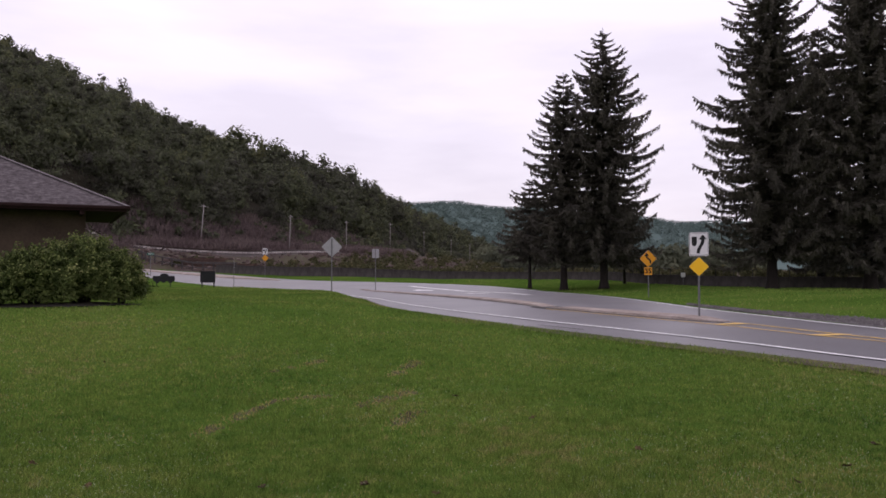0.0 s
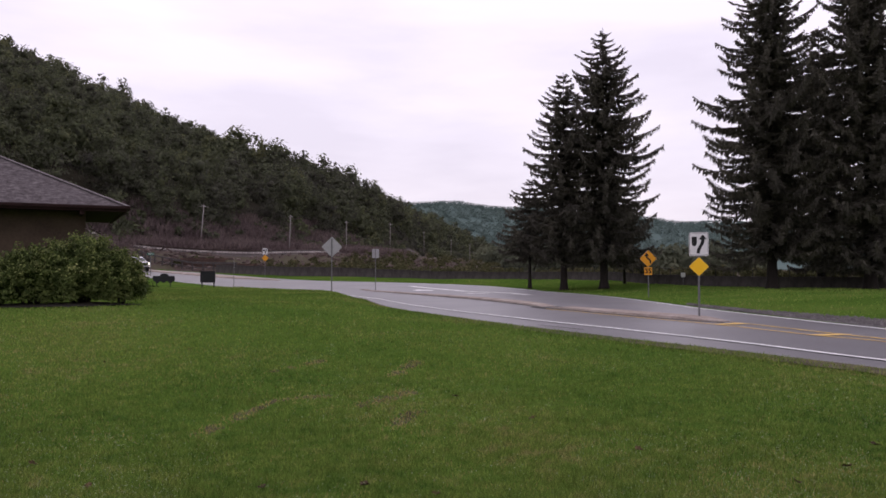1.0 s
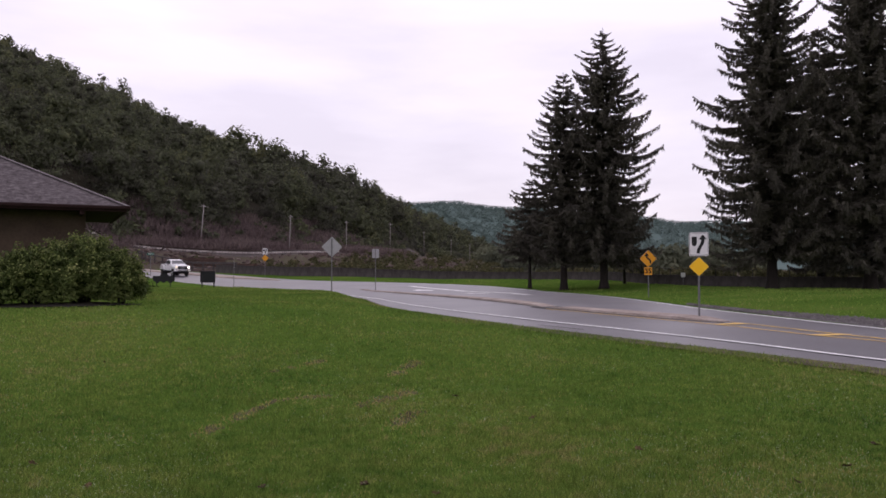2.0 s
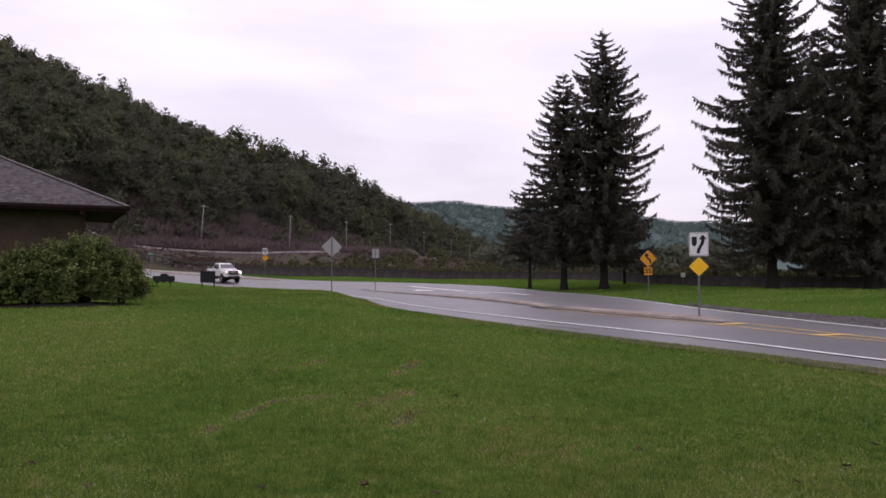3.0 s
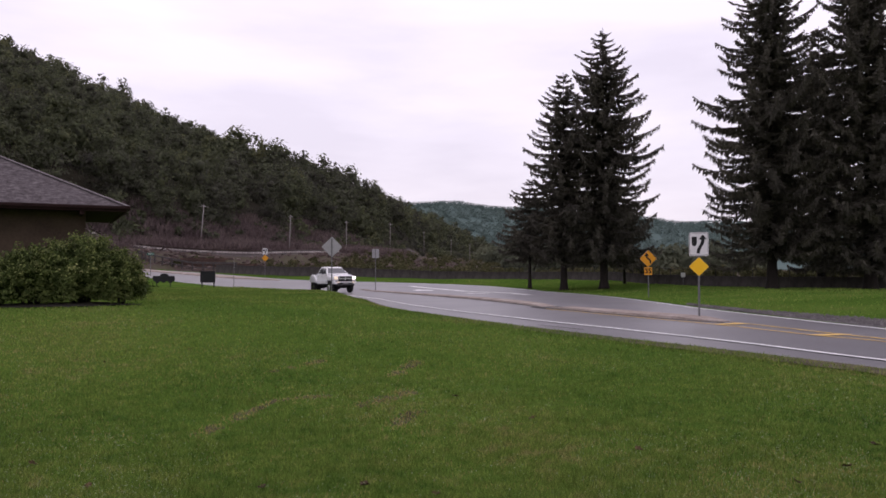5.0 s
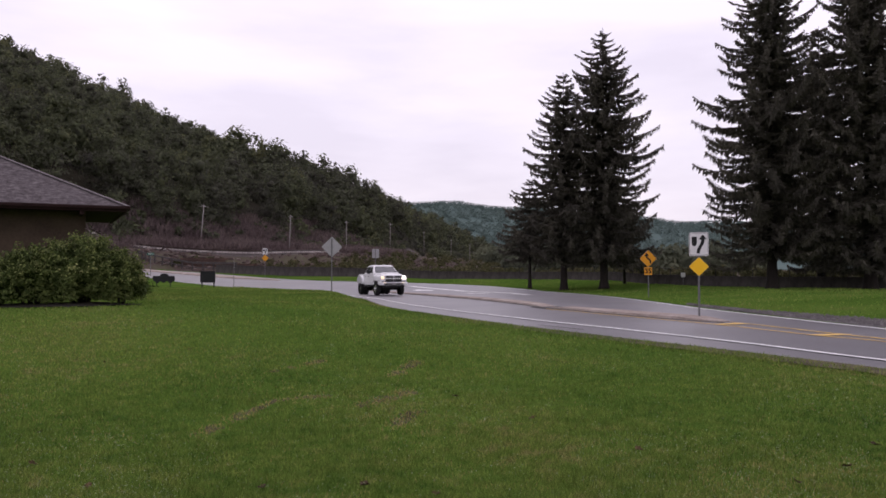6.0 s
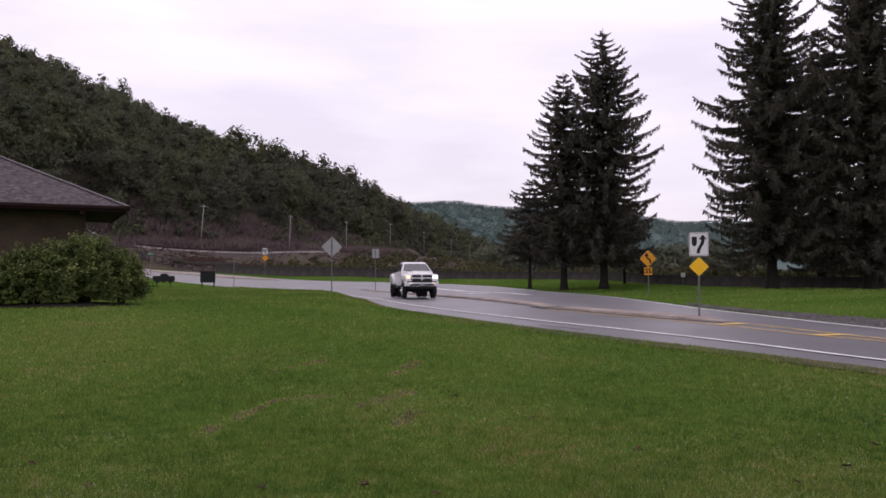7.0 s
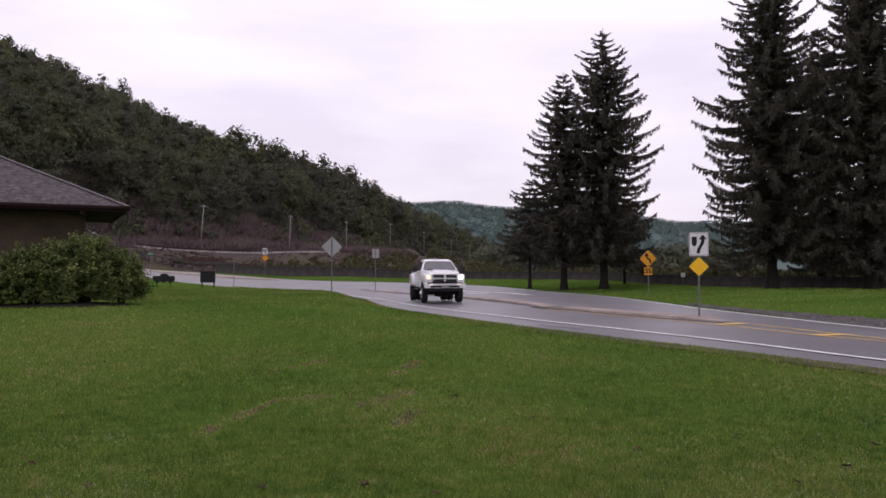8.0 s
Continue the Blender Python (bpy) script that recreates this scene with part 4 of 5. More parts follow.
# ---- scrub on the bank, and trees on the valley floor ----
def scrub_patch(name, n, xr, yr, size, mat, label, seed, tall, cond, leaf, per=90, category="scrub"):
    rng = np.random.RandomState(seed)
    vs, fs, c = [], [], 0
    while n > 0:
        x, y = rng.uniform(*xr), rng.uniform(*yr)
        n -= 1
        if not cond(x, y):
            continue
        z = float(ground_z(x, y))
        s = size * rng.uniform(0.6, 1.4)
        lp, ld = lumpy_points(rng, per, s, s * tall * 2, 5)
        q, f = leaf_quads(lp, leaf, rng, ld)
        q[:, 2] = np.maximum(q[:, 2] + s * tall * 0.7, -0.05)
        vs.append(q + (x, y, z))
        fs.append(f + c)
        c += len(q)
    tagged(part_np(name, np.concatenate(vs), np.concatenate(fs), mat), label, category, kind="stuff")


def brush_patch():
    """Leafless brush: fans of thin upright twigs on the railway bank."""
    rng = np.random.RandomState(32)
    x, y = rng.uniform(-120, -10, 9000), rng.uniform(118, 260, 9000)
    off = (x - hill_foot(y)) * 0.8
    k = (off > -15) & (off < 10.5)
    for px, py in ((-55, 174), (-38.3, 191), (-29, 230)):
        k &= np.hypot(x - px * 0.985, y - py * 0.985) > 3.2
    x, y = x[k], y[k]
    per = 32
    z = np.repeat(ground_z(x, y), per)
    tall = np.repeat(rng.uniform(0.7, 2.6, len(x)), per) * rng.uniform(0.4, 1.1, len(x) * per)
    bx, by = np.repeat(x, per), np.repeat(y, per)
    n = len(bx)
    base = np.column_stack([bx + rng.normal(0, 0.6, n), by + rng.normal(0, 0.6, n), z - 0.05])
    tip = base + np.column_stack([rng.normal(0, 0.38, n) * tall, rng.normal(0, 0.38, n) * tall, tall])
    a = rng.uniform(0, 6.283, n)
    side = np.column_stack([np.cos(a), np.sin(a), np.zeros(n)]) * rng.uniform(0.06, 0.16, (n, 1))
    mid = base * 0.4 + tip * 0.6
    v = np.stack([base, mid + side, tip, mid - side], 1).reshape(-1, 3)
    f = np.arange(4 * n).reshape(-1, 4)
    tagged(part_np("thicket", v, f, THICKET), "brown leafless brush covering the railway bank", "scrub", kind="stuff")


def behind_wall(x, y):
    return y > np.interp(x, [-45, -33, -26, -18, -6, 6, 14.5, 19, 22.5, 29, 36, 52, 70], [124, 114, 107.5, 102, 99, 97, 93, 84.5, 77, 70, 64.5, 54, 44]) and road_distance(x, y) > 2.5


WEED = material("pale_weeds", [(0.05, 0.052, 0.026), (0.078, 0.08, 0.036), (0.12, 0.105, 0.058)], 0.15, 2, 0.9, island=0.35, spec=0.05, thru=0.35)
THICKET = material("bare_brown_thicket", [(0.105, 0.078, 0.077), (0.155, 0.118, 0.114), (0.185, 0.145, 0.132)], 0.1, 2, 0.95, island=0.3, spec=0.02, thru=0.3)
VALLEY = material("valley_foliage", [(0.075, 0.085, 0.062), (0.11, 0.122, 0.082), (0.15, 0.155, 0.1)], 0.05, 0.3, 0.9, island=0.18, spec=0.05, thru=0.35)
scrub_patch("weeds", 420, (-26, 62), (70, 135), 0.9, WEED, "low pale green weeds behind the concrete wall", 31, 0.8, lambda x, y: behind_wall(x, y) and (x > 8 or y < 112) and (x > -10 or y > 100), 0.4, 110)
brush_patch()
scrub_patch("understorey", 2600, (-125, 40), (120, 520), 2.3, LEAF, "low dark undergrowth at the foot of the forest", 36, 0.75, lambda x, y: -11 < (x - hill_foot(y)) * 0.8 < 3 - 0.004 * y, 0.9, 70)
scrub_patch("bank_weeds", 260, (-90, 0), (105, 300), 1.2, WEED, "patchy green weeds on the railway bank", 33, 0.6, lambda x, y: 26 < (x - hill_foot(y)) * 0.8 < 60 and behind_wall(x, y), 0.45, 80)
scrub_patch("bank_weeds", 330, (-22, 22), (99, 240), 1.1, WEED, "rank weeds and low brush beyond the concrete wall", 37, 0.7, lambda x, y: behind_wall(x, y) and x < 0.1 * y, 0.4, 70)
scrub_patch("valley_trees", 420, (15, 190), (150, 420), 4.2, VALLEY, "dull green trees across the valley floor", 34, 0.85, lambda x, y: 0.05 * y < x < 0.42 * y, 1.3, 170, "trees")



# ---- fence rail on top of the wall ----
def wall_fence():
    p = curve_through([(6, 95.6), (14.9, 91.6), (19.5, 83), (23, 75.6), (29.4, 68.6), (36.4, 63.1), (52, 52.7)], 34)
    fc = thing("pipe_fence", pose(0, 0, 0), "thin dark pipe fence behind the concrete wall", "fence")
    for i, (x, y) in enumerate(p):
        z = float(ground_z(x, y))
        part("post", boxed(0, 0, 0.75, 0.06, 0.06, 1.7), DARK_BOARD, fc).matrix_basis = pose(x, y, z)
        if i < len(p) - 1:
            x1, y1 = p[i + 1]
            z1 = float(ground_z(x1, y1))
            part("rail", tube(bmesh.new(), [(x, y, z + 1.55), (x1, y1, z1 + 1.55)], [0.025, 0.025], 5), DARK_BOARD, fc)


wall_fence()


# ---- white pickup ----
CAR_WHITE = material("white_car_paint", [(0.72, 0.72, 0.73), (0.78, 0.78, 0.79)], 1, 10, 0.25, spec=0.5)
TRIM = material("black_plastic_trim", [(0.012, 0.012, 0.013), (0.022, 0.022, 0.024)], 3, 30, 0.55)
CHROME = material("chrome", [(0.55, 0.55, 0.56), (0.65, 0.65, 0.66)], 3, 30, 0.15, metal=1.0)
RUBBER = material("black_tyre_rubber", [(0.01, 0.01, 0.01), (0.02, 0.02, 0.02)], 5, 40, 0.85, 0.004)
# grey base colour stands in for bright sky reflected in the glass
AUTO_GLASS = material("sky_greyed_car_glass", [(0.07, 0.074, 0.08), (0.1, 0.105, 0.11)], 1, 8, 0.05, spec=1.0)
GREY_UNDER = material("grimy_chassis_steel", [(0.012, 0.011, 0.011), (0.025, 0.023, 0.022)], 2, 20, 0.8)


def glow(name, colour, strength):
    m = material(name, [colour, colour], 1, 5, 0.2)
    b = m.node_tree.nodes["Principled BSDF"]
    b.inputs["Emission Color"].default_value = (*colour, 1)
    b.inputs["Emission Strength"].default_value = strength
    return m


LAMP = glow("lit_headlamp", (1.0, 0.88, 0.7), 5.0)
LAMP_WARM = glow("lit_warm_headlamp", (1.0, 0.8, 0.5), 0.9)
AMBER = glow("lit_amber_signal", (1.0, 0.55, 0.2), 0.5)
AXLE_F, AXLE_R, TYRE = 1.95, -1.65, 0.47


def arch(cy, r, z0, n=9):
    """Wheel-arch outline from back to front, in (y, z)."""
    return [(cy - r * math.cos(math.pi * i / (n - 1)), z0 + (r * 1.05) * math.sin(math.pi * i / (n - 1)) * 0.98) for i in range(n)]


def slab(profile, half, bevel=0.04, taper=None):
    """A side profile in (y, z), as wide as 2 half; taper narrows it with height."""
    bm = bmesh.new()
    w = taper or (lambda y, z: half)
    a = [bm.verts.new((-w(y, z), y, z)) for y, z in profile]
    b = [bm.verts.new((w(y, z), y, z)) for y, z in profile]
    n = len(a)
    bm.faces.new(a)
    bm.faces.new(b[::-1])
    for i in range(n):
        bm.faces.new((a[i], b[i], b[(i + 1) % n], a[(i + 1) % n]))
    bmesh.ops.recalc_face_normals(bm, faces=bm.faces)
    if bevel:
        rim = [e for e in bm.edges if (e.verts[0].co.x > 0) == (e.verts[1].co.x > 0)]
        bmesh.ops.bevel(bm, geom=rim, offset=bevel, segments=3, affect="EDGES", profile=0.6)
    return bm


def build_wheel(truck, x, y, dual):
    """A wheel whose own origin is its hub."""
    side = 1 if x > 0 else -1
    w = new("wheel")
    w.parent = truck
    w.matrix_basis = pose(x, y, TYRE)
    bm = bmesh.new()
    for off in ((0.0, -0.33) if dual else (0.0,)):
        prof = [(0.25, -0.12), (0.36, -0.15), (0.43, -0.14), (0.46, -0.1), (0.46, 0.1), (0.43, 0.14), (0.36, 0.15), (0.25, 0.12)]
        rings = []
        for k in range(28):
            a = 2 * math.pi * k / 28
            r_ = [bm.verts.new((side * off + s, (rr - (0.012 if k % 2 and rr > 0.45 else 0)) * math.cos(a), (rr - (0.012 if k % 2 and rr > 0.45 else 0)) * math.sin(a))) for rr, s in prof]
            rings.append(r_)
        for k in range(28):
            r0, r1 = rings[k], rings[(k + 1) % 28]
            for j in range(len(prof) - 1):
                bm.faces.new((r0[j], r0[j + 1], r1[j + 1], r1[j]))
    bmesh.ops.recalc_face_normals(bm, faces=bm.faces)
    part("tyre", bm, RUBBER, w, smooth=True)
    bm = bmesh.new()
    q = Matrix.Rotation(math.pi / 2, 4, "Y")
    deep = -0.06 if dual else 0.07
    bmesh.ops.create_cone(bm, cap_ends=True, segments=24, radius1=0.27, radius2=0.25, depth=0.16, matrix=Matrix.Translation((side * (deep - 0.02), 0, 0)) @ q)
    bmesh.ops.create_cone(bm, cap_ends=True, segments=14, radius1=0.1, radius2=0.08, depth=0.14, matrix=Matrix.Translation((side * (deep + 0.08), 0, 0)) @ q)
    for k in range(8):
        a = 2 * math.pi * k / 8
        box(bm, side * (deep + 0.065), 0.17 * math.cos(a), 0.17 * math.sin(a), 0.04, 0.06, 0.06, 0.01)
    part("rim", bm, CHROME, w, "bright steel rim")
    return w


def build_truck():
    t = thing("pickup_truck", pose(0, 0, 0), "white lifted dual-rear-wheel crew cab pickup truck with lit headlights", "pickup truck")
    z0 = 0.74
    lower = ([(-2.36, 0.86), (-2.28, z0)] + arch(AXLE_R, 0.58, z0) + arch(AXLE_F, 0.56, z0)
             + [(2.85, 0.8), (3.0, 0.95), (3.02, 1.18), (2.92, 1.25), (1.4, 1.28), (-0.92, 1.28), (-0.95, 1.5), (-2.36, 1.52)])
    lower = [p for i, p in enumerate(lower) if i == 0 or math.dist(p, lower[i - 1]) > 0.01]
    body = part("body", slab(lower, 0.99, 0.045, lambda y, z: 0.99 - 0.06 * max(0, y - 2.2) - (0.03 if z < 0.9 else 0)), CAR_WHITE, t)
    part("hood", slab([(2.97, 1.2), (3.0, 1.34), (2.9, 1.44), (2.6, 1.5), (2.0, 1.555), (1.34, 1.6), (1.34, 1.2)], 0.8, 0.06,
                      lambda y, z: 0.84 - 0.36 * max(0, z - 1.22) - 0.05 * max(0, y - 2.2)), CAR_WHITE, t)
    part("hood_bulge", slab([(2.8, 1.46), (1.5, 1.58), (1.5, 1.63), (2.1, 1.6), (2.66, 1.53)], 0.4, 0.03), CAR_WHITE, body)
    for sg in (-1, 1):
        part("front_wing", boxed(sg * 0.83, 2.1, 1.2, 0.34, 1.78, 0.42, 0.13), CAR_WHITE, t, smooth=True)
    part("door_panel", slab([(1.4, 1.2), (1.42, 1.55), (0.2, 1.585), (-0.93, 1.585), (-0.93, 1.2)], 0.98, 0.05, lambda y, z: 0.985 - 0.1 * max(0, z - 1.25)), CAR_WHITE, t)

    def cab_half(z):
        return 0.95 - 0.29 * max(0.0, (z - 1.54) / 0.62) ** 1.15
    cab = [(1.42, 1.54), (0.66, 2.08), (0.46, 2.145), (0.0, 2.17), (-0.55, 2.155), (-0.74, 2.09), (-0.93, 1.54)]
    part("cab", slab(cab, 0.9, 0.06, lambda y, z: cab_half(z)), CAR_WHITE, t)
    # glass a little proud of the cab
    bm = bmesh.new()
    vs = [bm.verts.new(p) for p in ((-0.83, 1.335, 1.6), (-0.4, 1.375, 1.6), (0.4, 1.375, 1.6), (0.83, 1.335, 1.6), (0.655, 0.745, 2.02), (0.3, 0.765, 2.03), (-0.3, 0.765, 2.03), (-0.655, 0.745, 2.02))]
    for q in ((0, 1, 6, 7), (1, 2, 5, 6), (2, 3, 4, 5)):
        bm.faces.new([vs[i] for i in q])
    bmesh.ops.translate(bm, verts=bm.verts, vec=(0, 0.02, 0.028))
    part("windscreen", bm, AUTO_GLASS, t)
    for k in (-0.38, 0.3):
        part("wiper", tube(bmesh.new(), [(k, 1.42, 1.62), (k + 0.42, 1.37, 1.66)], [0.012, 0.008], 5), TRIM, t)
    for sg in (-1, 1):
        for ys in (((1.1, 1.62), (0.62, 2.0), (0.3, 2.04), (0.3, 1.6)), ((0.2, 1.6), (0.2, 2.04), (-0.55, 2.03), (-0.72, 1.6))):
            bm = bmesh.new()
            vs = [bm.verts.new((sg * (cab_half(z) + 0.012), y, z)) for y, z in ys]
            bm.faces.new(vs)
            part("side_window", bm, AUTO_GLASS, t)
        part("mirror", boxed(sg * 1.2, 1.05, 1.68, 0.2, 0.12, 0.3, 0.03), TRIM, t)
        part("mirror_arm", boxed(sg * 1.04, 1.05, 1.62, 0.22, 0.06, 0.06, 0.01), TRIM, t)
        part("headlight", boxed(sg * 0.78, 2.965, 1.23, 0.24, 0.12, 0.21, 0.055), LAMP if sg < 0 else LAMP_WARM, t, "lit headlight")
        part("turn_signal", boxed(sg * 0.93, 2.86, 1.2, 0.09, 0.16, 0.2, 0.03), AMBER, t)
        part("tow_hook", boxed(sg * 0.42, 3.16, 0.74, 0.06, 0.12, 0.08, 0.015), CHROME, t)
        part("fog_light", boxed(sg * 0.66, 3.155, 0.9, 0.2, 0.03, 0.09, 0.03), FOG_SHINE, t)
        part("door_handle", boxed(sg * 0.995, 0.35, 1.36, 0.04, 0.16, 0.05, 0.012), TRIM, t)
        part("door_handle", boxed(sg * 0.995, -0.55, 1.36, 0.04, 0.16, 0.05, 0.012), TRIM, t)
        # flared rear wing over the dual wheels
        fl = [(-2.3, 0.86), (-2.25, 0.8)] + arch(AXLE_R, 0.57, 0.8, 11) + [(-1.05, 0.8), (-0.9, 0.86), (-0.95, 1.15), (-1.15, 1.36), (-1.4, 1.44), (-1.9, 1.44), (-2.15, 1.36), (-2.28, 1.15)]
        fl = [p for i, p in enumerate(fl) if i == 0 or math.dist(p, fl[i - 1]) > 0.02]
        bm = slab(fl, 0.11, 0.05)
        bmesh.ops.translate(bm, verts=bm.verts, vec=(sg * 1.03, 0, 0))
        part("rear_wing", bm, CAR_WHITE, t)
        part("tail_light", boxed(sg * 0.9, -2.37, 1.25, 0.14, 0.06, 0.36, 0.02), TAIL, t)
        part("bed_rail", boxed(sg * 0.9, -1.65, 1.535, 0.16, 1.36, 0.06, 0.015), TRIM, t)
        part("side_step", boxed(sg * 0.98, 0.1, 0.66, 0.14, 2.1, 0.06, 0.02), TRIM, t)
        part("wheel_well", boxed(sg * 0.8, AXLE_F, 0.95, 0.3, 1.0, 0.5, 0.1), GREY_UNDER, t)
        part("wheel_well", boxed(sg * 0.8, AXLE_R, 0.95, 0.3, 1.04, 0.5, 0.1), GREY_UNDER, t)
    g = part("grille", boxed(0, 3.02, 1.19, 1.22, 0.1, 0.4, 0.07), CHROME, t, "chrome cross-bar grille")
    for k in (-1, 1):
        for m in (-1, 1):
            part("grille_opening", boxed(k * 0.295, 3.062, 1.19 + m * 0.098, 0.53, 0.03, 0.155, 0.04), TRIM, g)
    part("badge", boxed(0, 3.085, 1.19, 0.09, 0.02, 0.14, 0.015), CHROME, g)
    b = part("front_bumper", slab([(2.9, 0.72), (3.14, 0.74), (3.16, 0.92), (2.95, 0.97)], 0.99, 0.035), CAR_WHITE, t)
    part("air_intake", boxed(0, 3.15, 0.81, 1.4, 0.03, 0.1, 0.025), TRIM, b)
    part("bumper_gap", boxed(0, 3.07, 0.975, 1.7, 0.06, 0.05, 0.01), TRIM, t)
    part("licence_plate_bar", boxed(0.0, 3.17, 0.79, 0.32, 0.015, 0.1, 0.004), SIGN_BACK, t)
    part("air_dam", boxed(0, 2.95, 0.66, 1.6, 0.16, 0.14, 0.03), TRIM, t)
    part("rear_bumper", boxed(0, -2.44, 0.78, 1.9, 0.16, 0.2, 0.03), CHROME, t)
    part("tailgate", boxed(0, -2.37, 1.2, 1.6, 0.04, 0.5, 0.015), CAR_WHITE, t)
    part("bed_floor", boxed(0, -1.65, 1.5, 1.6, 1.36, 0.05, 0.01), TRIM, t)
    part("chassis", boxed(0, 0.3, 0.66, 1.0, 5.0, 0.2, 0.03), GREY_UNDER, t)
    for y in (AXLE_F, AXLE_R):
        part("axle", boxed(0, y, TYRE, 1.5, 0.16, 0.16, 0.04), GREY_UNDER, t)
        part("differential", boxed(0.2, y, TYRE, 0.34, 0.36, 0.32, 0.08), GREY_UNDER, t)
    part("antenna", tube(bmesh.new(), [(-0.85, 1.5, 1.55), (-0.85, 1.42, 2.2)], [0.008, 0.005], 5), TRIM, t)
    wheels = [build_wheel(t, sg * 0.86, AXLE_F, False) for sg in (-1, 1)] + [build_wheel(t, sg * 0.98, AXLE_R, True) for sg in (-1, 1)]
    return t, wheels


# fog lamps are off; a faint glow stands for shine at the bumper ends
FOG_SHINE = glow("fog_lamp_shine", (1.0, 0.9, 0.75), 0.25)
TAIL = material("red_lens", [(0.2, 0.01, 0.01), (0.25, 0.015, 0.012)], 2, 10, 0.2)
truck, wheels = build_truck()


def truck_front(t):
    """Where the middle of the truck's nose is at t seconds: the eastbound lane, slowing into the bend."""
    ts = [-1.5, 0.0, 1.5, 2.8, 3.5, 4.5, 5.8, 6.5, 7.3, 8.0, 8.6]
    xs = [-67.0, -52.5, -38.3, -25.1, -18.72, -10.85, -4.12, -2.17, -0.72, 0.1, 0.68]
    ys = [140.0, 122.0, 104.5, 87.5, 78.8, 67.6, 54.8, 48.3, 41.4, 36.6, 31.6]
    i = min(max(int(np.searchsorted(ts, t)) - 1, 1), len(ts) - 3)
    out = []
    for a in (xs, ys):
        m0 = (a[i + 1] - a[i - 1]) / (ts[i + 1] - ts[i - 1])
        m1 = (a[i + 2] - a[i]) / (ts[i + 2] - ts[i])
        dt = ts[i + 1] - ts[i]
        u = (t - ts[i]) / dt
        out.append((2 * u ** 3 - 3 * u * u + 1) * a[i] + (u ** 3 - 2 * u * u + u) * dt * m0 + (3 * u * u - 2 * u ** 3) * a[i + 1] + (u ** 3 - u * u) * dt * m1)
    return np.array(out)


def truck_pose(t):
    f = truck_front(t)
    d = truck_front(t + 0.05) - truck_front(t - 0.3)
    d /= np.linalg.norm(d)
    c = f - d * 3.1
    zf, zr = float(surface(*(c + d * AXLE_F))), float(surface(*(c + d * AXLE_R)))
    pitch = math.atan2(zf - zr, AXLE_F - AXLE_R)
    zc = zf - (zf - zr) * AXLE_F / (AXLE_F - AXLE_R)
    return c, (c[0], c[1], zc, math.degrees(pitch), 0, math.degrees(math.atan2(-d[0], d[1])))


def motions():
    walk(truck, [(k / 10, pose(*truck_pose(k / 10)[1])) for k in range(0, 81)])
    turned, last, turns = 0.0, None, []
    for k in range(0, 241):
        c, _ = truck_pose(k / 30)
        if last is not None:
            turned += float(np.hypot(*(c - last))) / TYRE
        last = c
        turns.append((k / 30, -math.degrees(turned)))
    for w in wheels:
        p = w.matrix_basis.translation.copy()
        walk(w, [(t, pose(p.x, p.y, p.z, a)) for t, a in turns])



# ---- grass, edges and fallen leaves ----
BLADE = material("grass_blades", [(0.068, 0.138, 0.026), (0.114, 0.19, 0.034), (0.17, 0.23, 0.048), (0.27, 0.24, 0.1)], 0.2, 4, 0.8, island=0.45, spec=0.08, thru=0.25)
STRAW = material("dry_straw_blades", [(0.24, 0.2, 0.07), (0.4, 0.33, 0.14)], 0.6, 8, 0.9, island=0.3, spec=0.05, thru=0.2)
CLOVER_GLINT = material("pale_clover_and_glints", [(0.2, 0.26, 0.13), (0.34, 0.38, 0.25)], 1, 6, 0.7, island=0.35, spec=0.1)
SOIL = material("bare_soil", [(0.035, 0.03, 0.013), (0.065, 0.056, 0.026), (0.11, 0.094, 0.048)], 2, 16, 0.95, 0.02)
# soil darkened so that its colour holds the shade under the shrubs
SHADED_SOIL = material("shaded_soil", [(0.014, 0.011, 0.008), (0.03, 0.022, 0.016)], 3, 18, 0.95, 0.03)
DRY_LEAF = material("dead_brown_leaf", [(0.045, 0.03, 0.012), (0.09, 0.06, 0.026)], 4, 20, 0.85, per_object=0.3)


def blades(name, x, y, height, width, mat, label, rng, rise=0.0):
    """One bent triangle a blade."""
    n = len(x)
    z = ground_z(x, y)
    base = np.column_stack([x, y, z - 0.01])
    a = rng.uniform(0, 6.283, n)
    side = np.column_stack([np.cos(a), np.sin(a), np.zeros(n)]) * width[:, None] / 2
    lean = np.column_stack([rng.normal(0, 0.45, n), rng.normal(0, 0.45, n), np.ones(n)]) * height[:, None]
    v = np.stack([base - side, base + side, base + lean], 1).reshape(-1, 3)
    f = np.arange(3 * n).reshape(-1, 3)
    return tagged(part_np(name, v, f, mat), label, "grass", kind="stuff")


def in_patch(x, y):
    """How worn the lawn is: old wheel marks across the lawn."""
    worn = np.zeros(len(x))
    for (x0, y0), (x1, y1), w in (((-2.42, 7.8), (-2.25, 8.7), 0.2), ((-2.25, 8.7), (-2.05, 9.5), 0.11), ((-1.95, 9.6), (-1.4, 9.9), 0.12), ((-2.55, 11.8), (-2.1, 13.2), 0.17), ((-0.95, 9.3), (-0.5, 10.2), 0.24), ((-0.75, 11.9), (-0.5, 13.4), 0.22), ((-0.5, 8.2), (-0.3, 8.9), 0.2)):
        dx, dy = x1 - x0, y1 - y0
        t = np.clip(((x - x0) * dx + (y - y0) * dy) / (dx * dx + dy * dy), 0, 1)
        d = np.hypot(x - x0 - t * dx, (y - y0 - t * dy) * 0.6)
        worn = np.maximum(worn, 1 - d / w)
    patchy = np.sin(x * 5.3 + 2 * np.sin(y * 3.1)) * np.sin(y * 4.3 + x * 2.2)
    return worn * np.clip(0.85 + 0.7 * patchy, 0, 1)


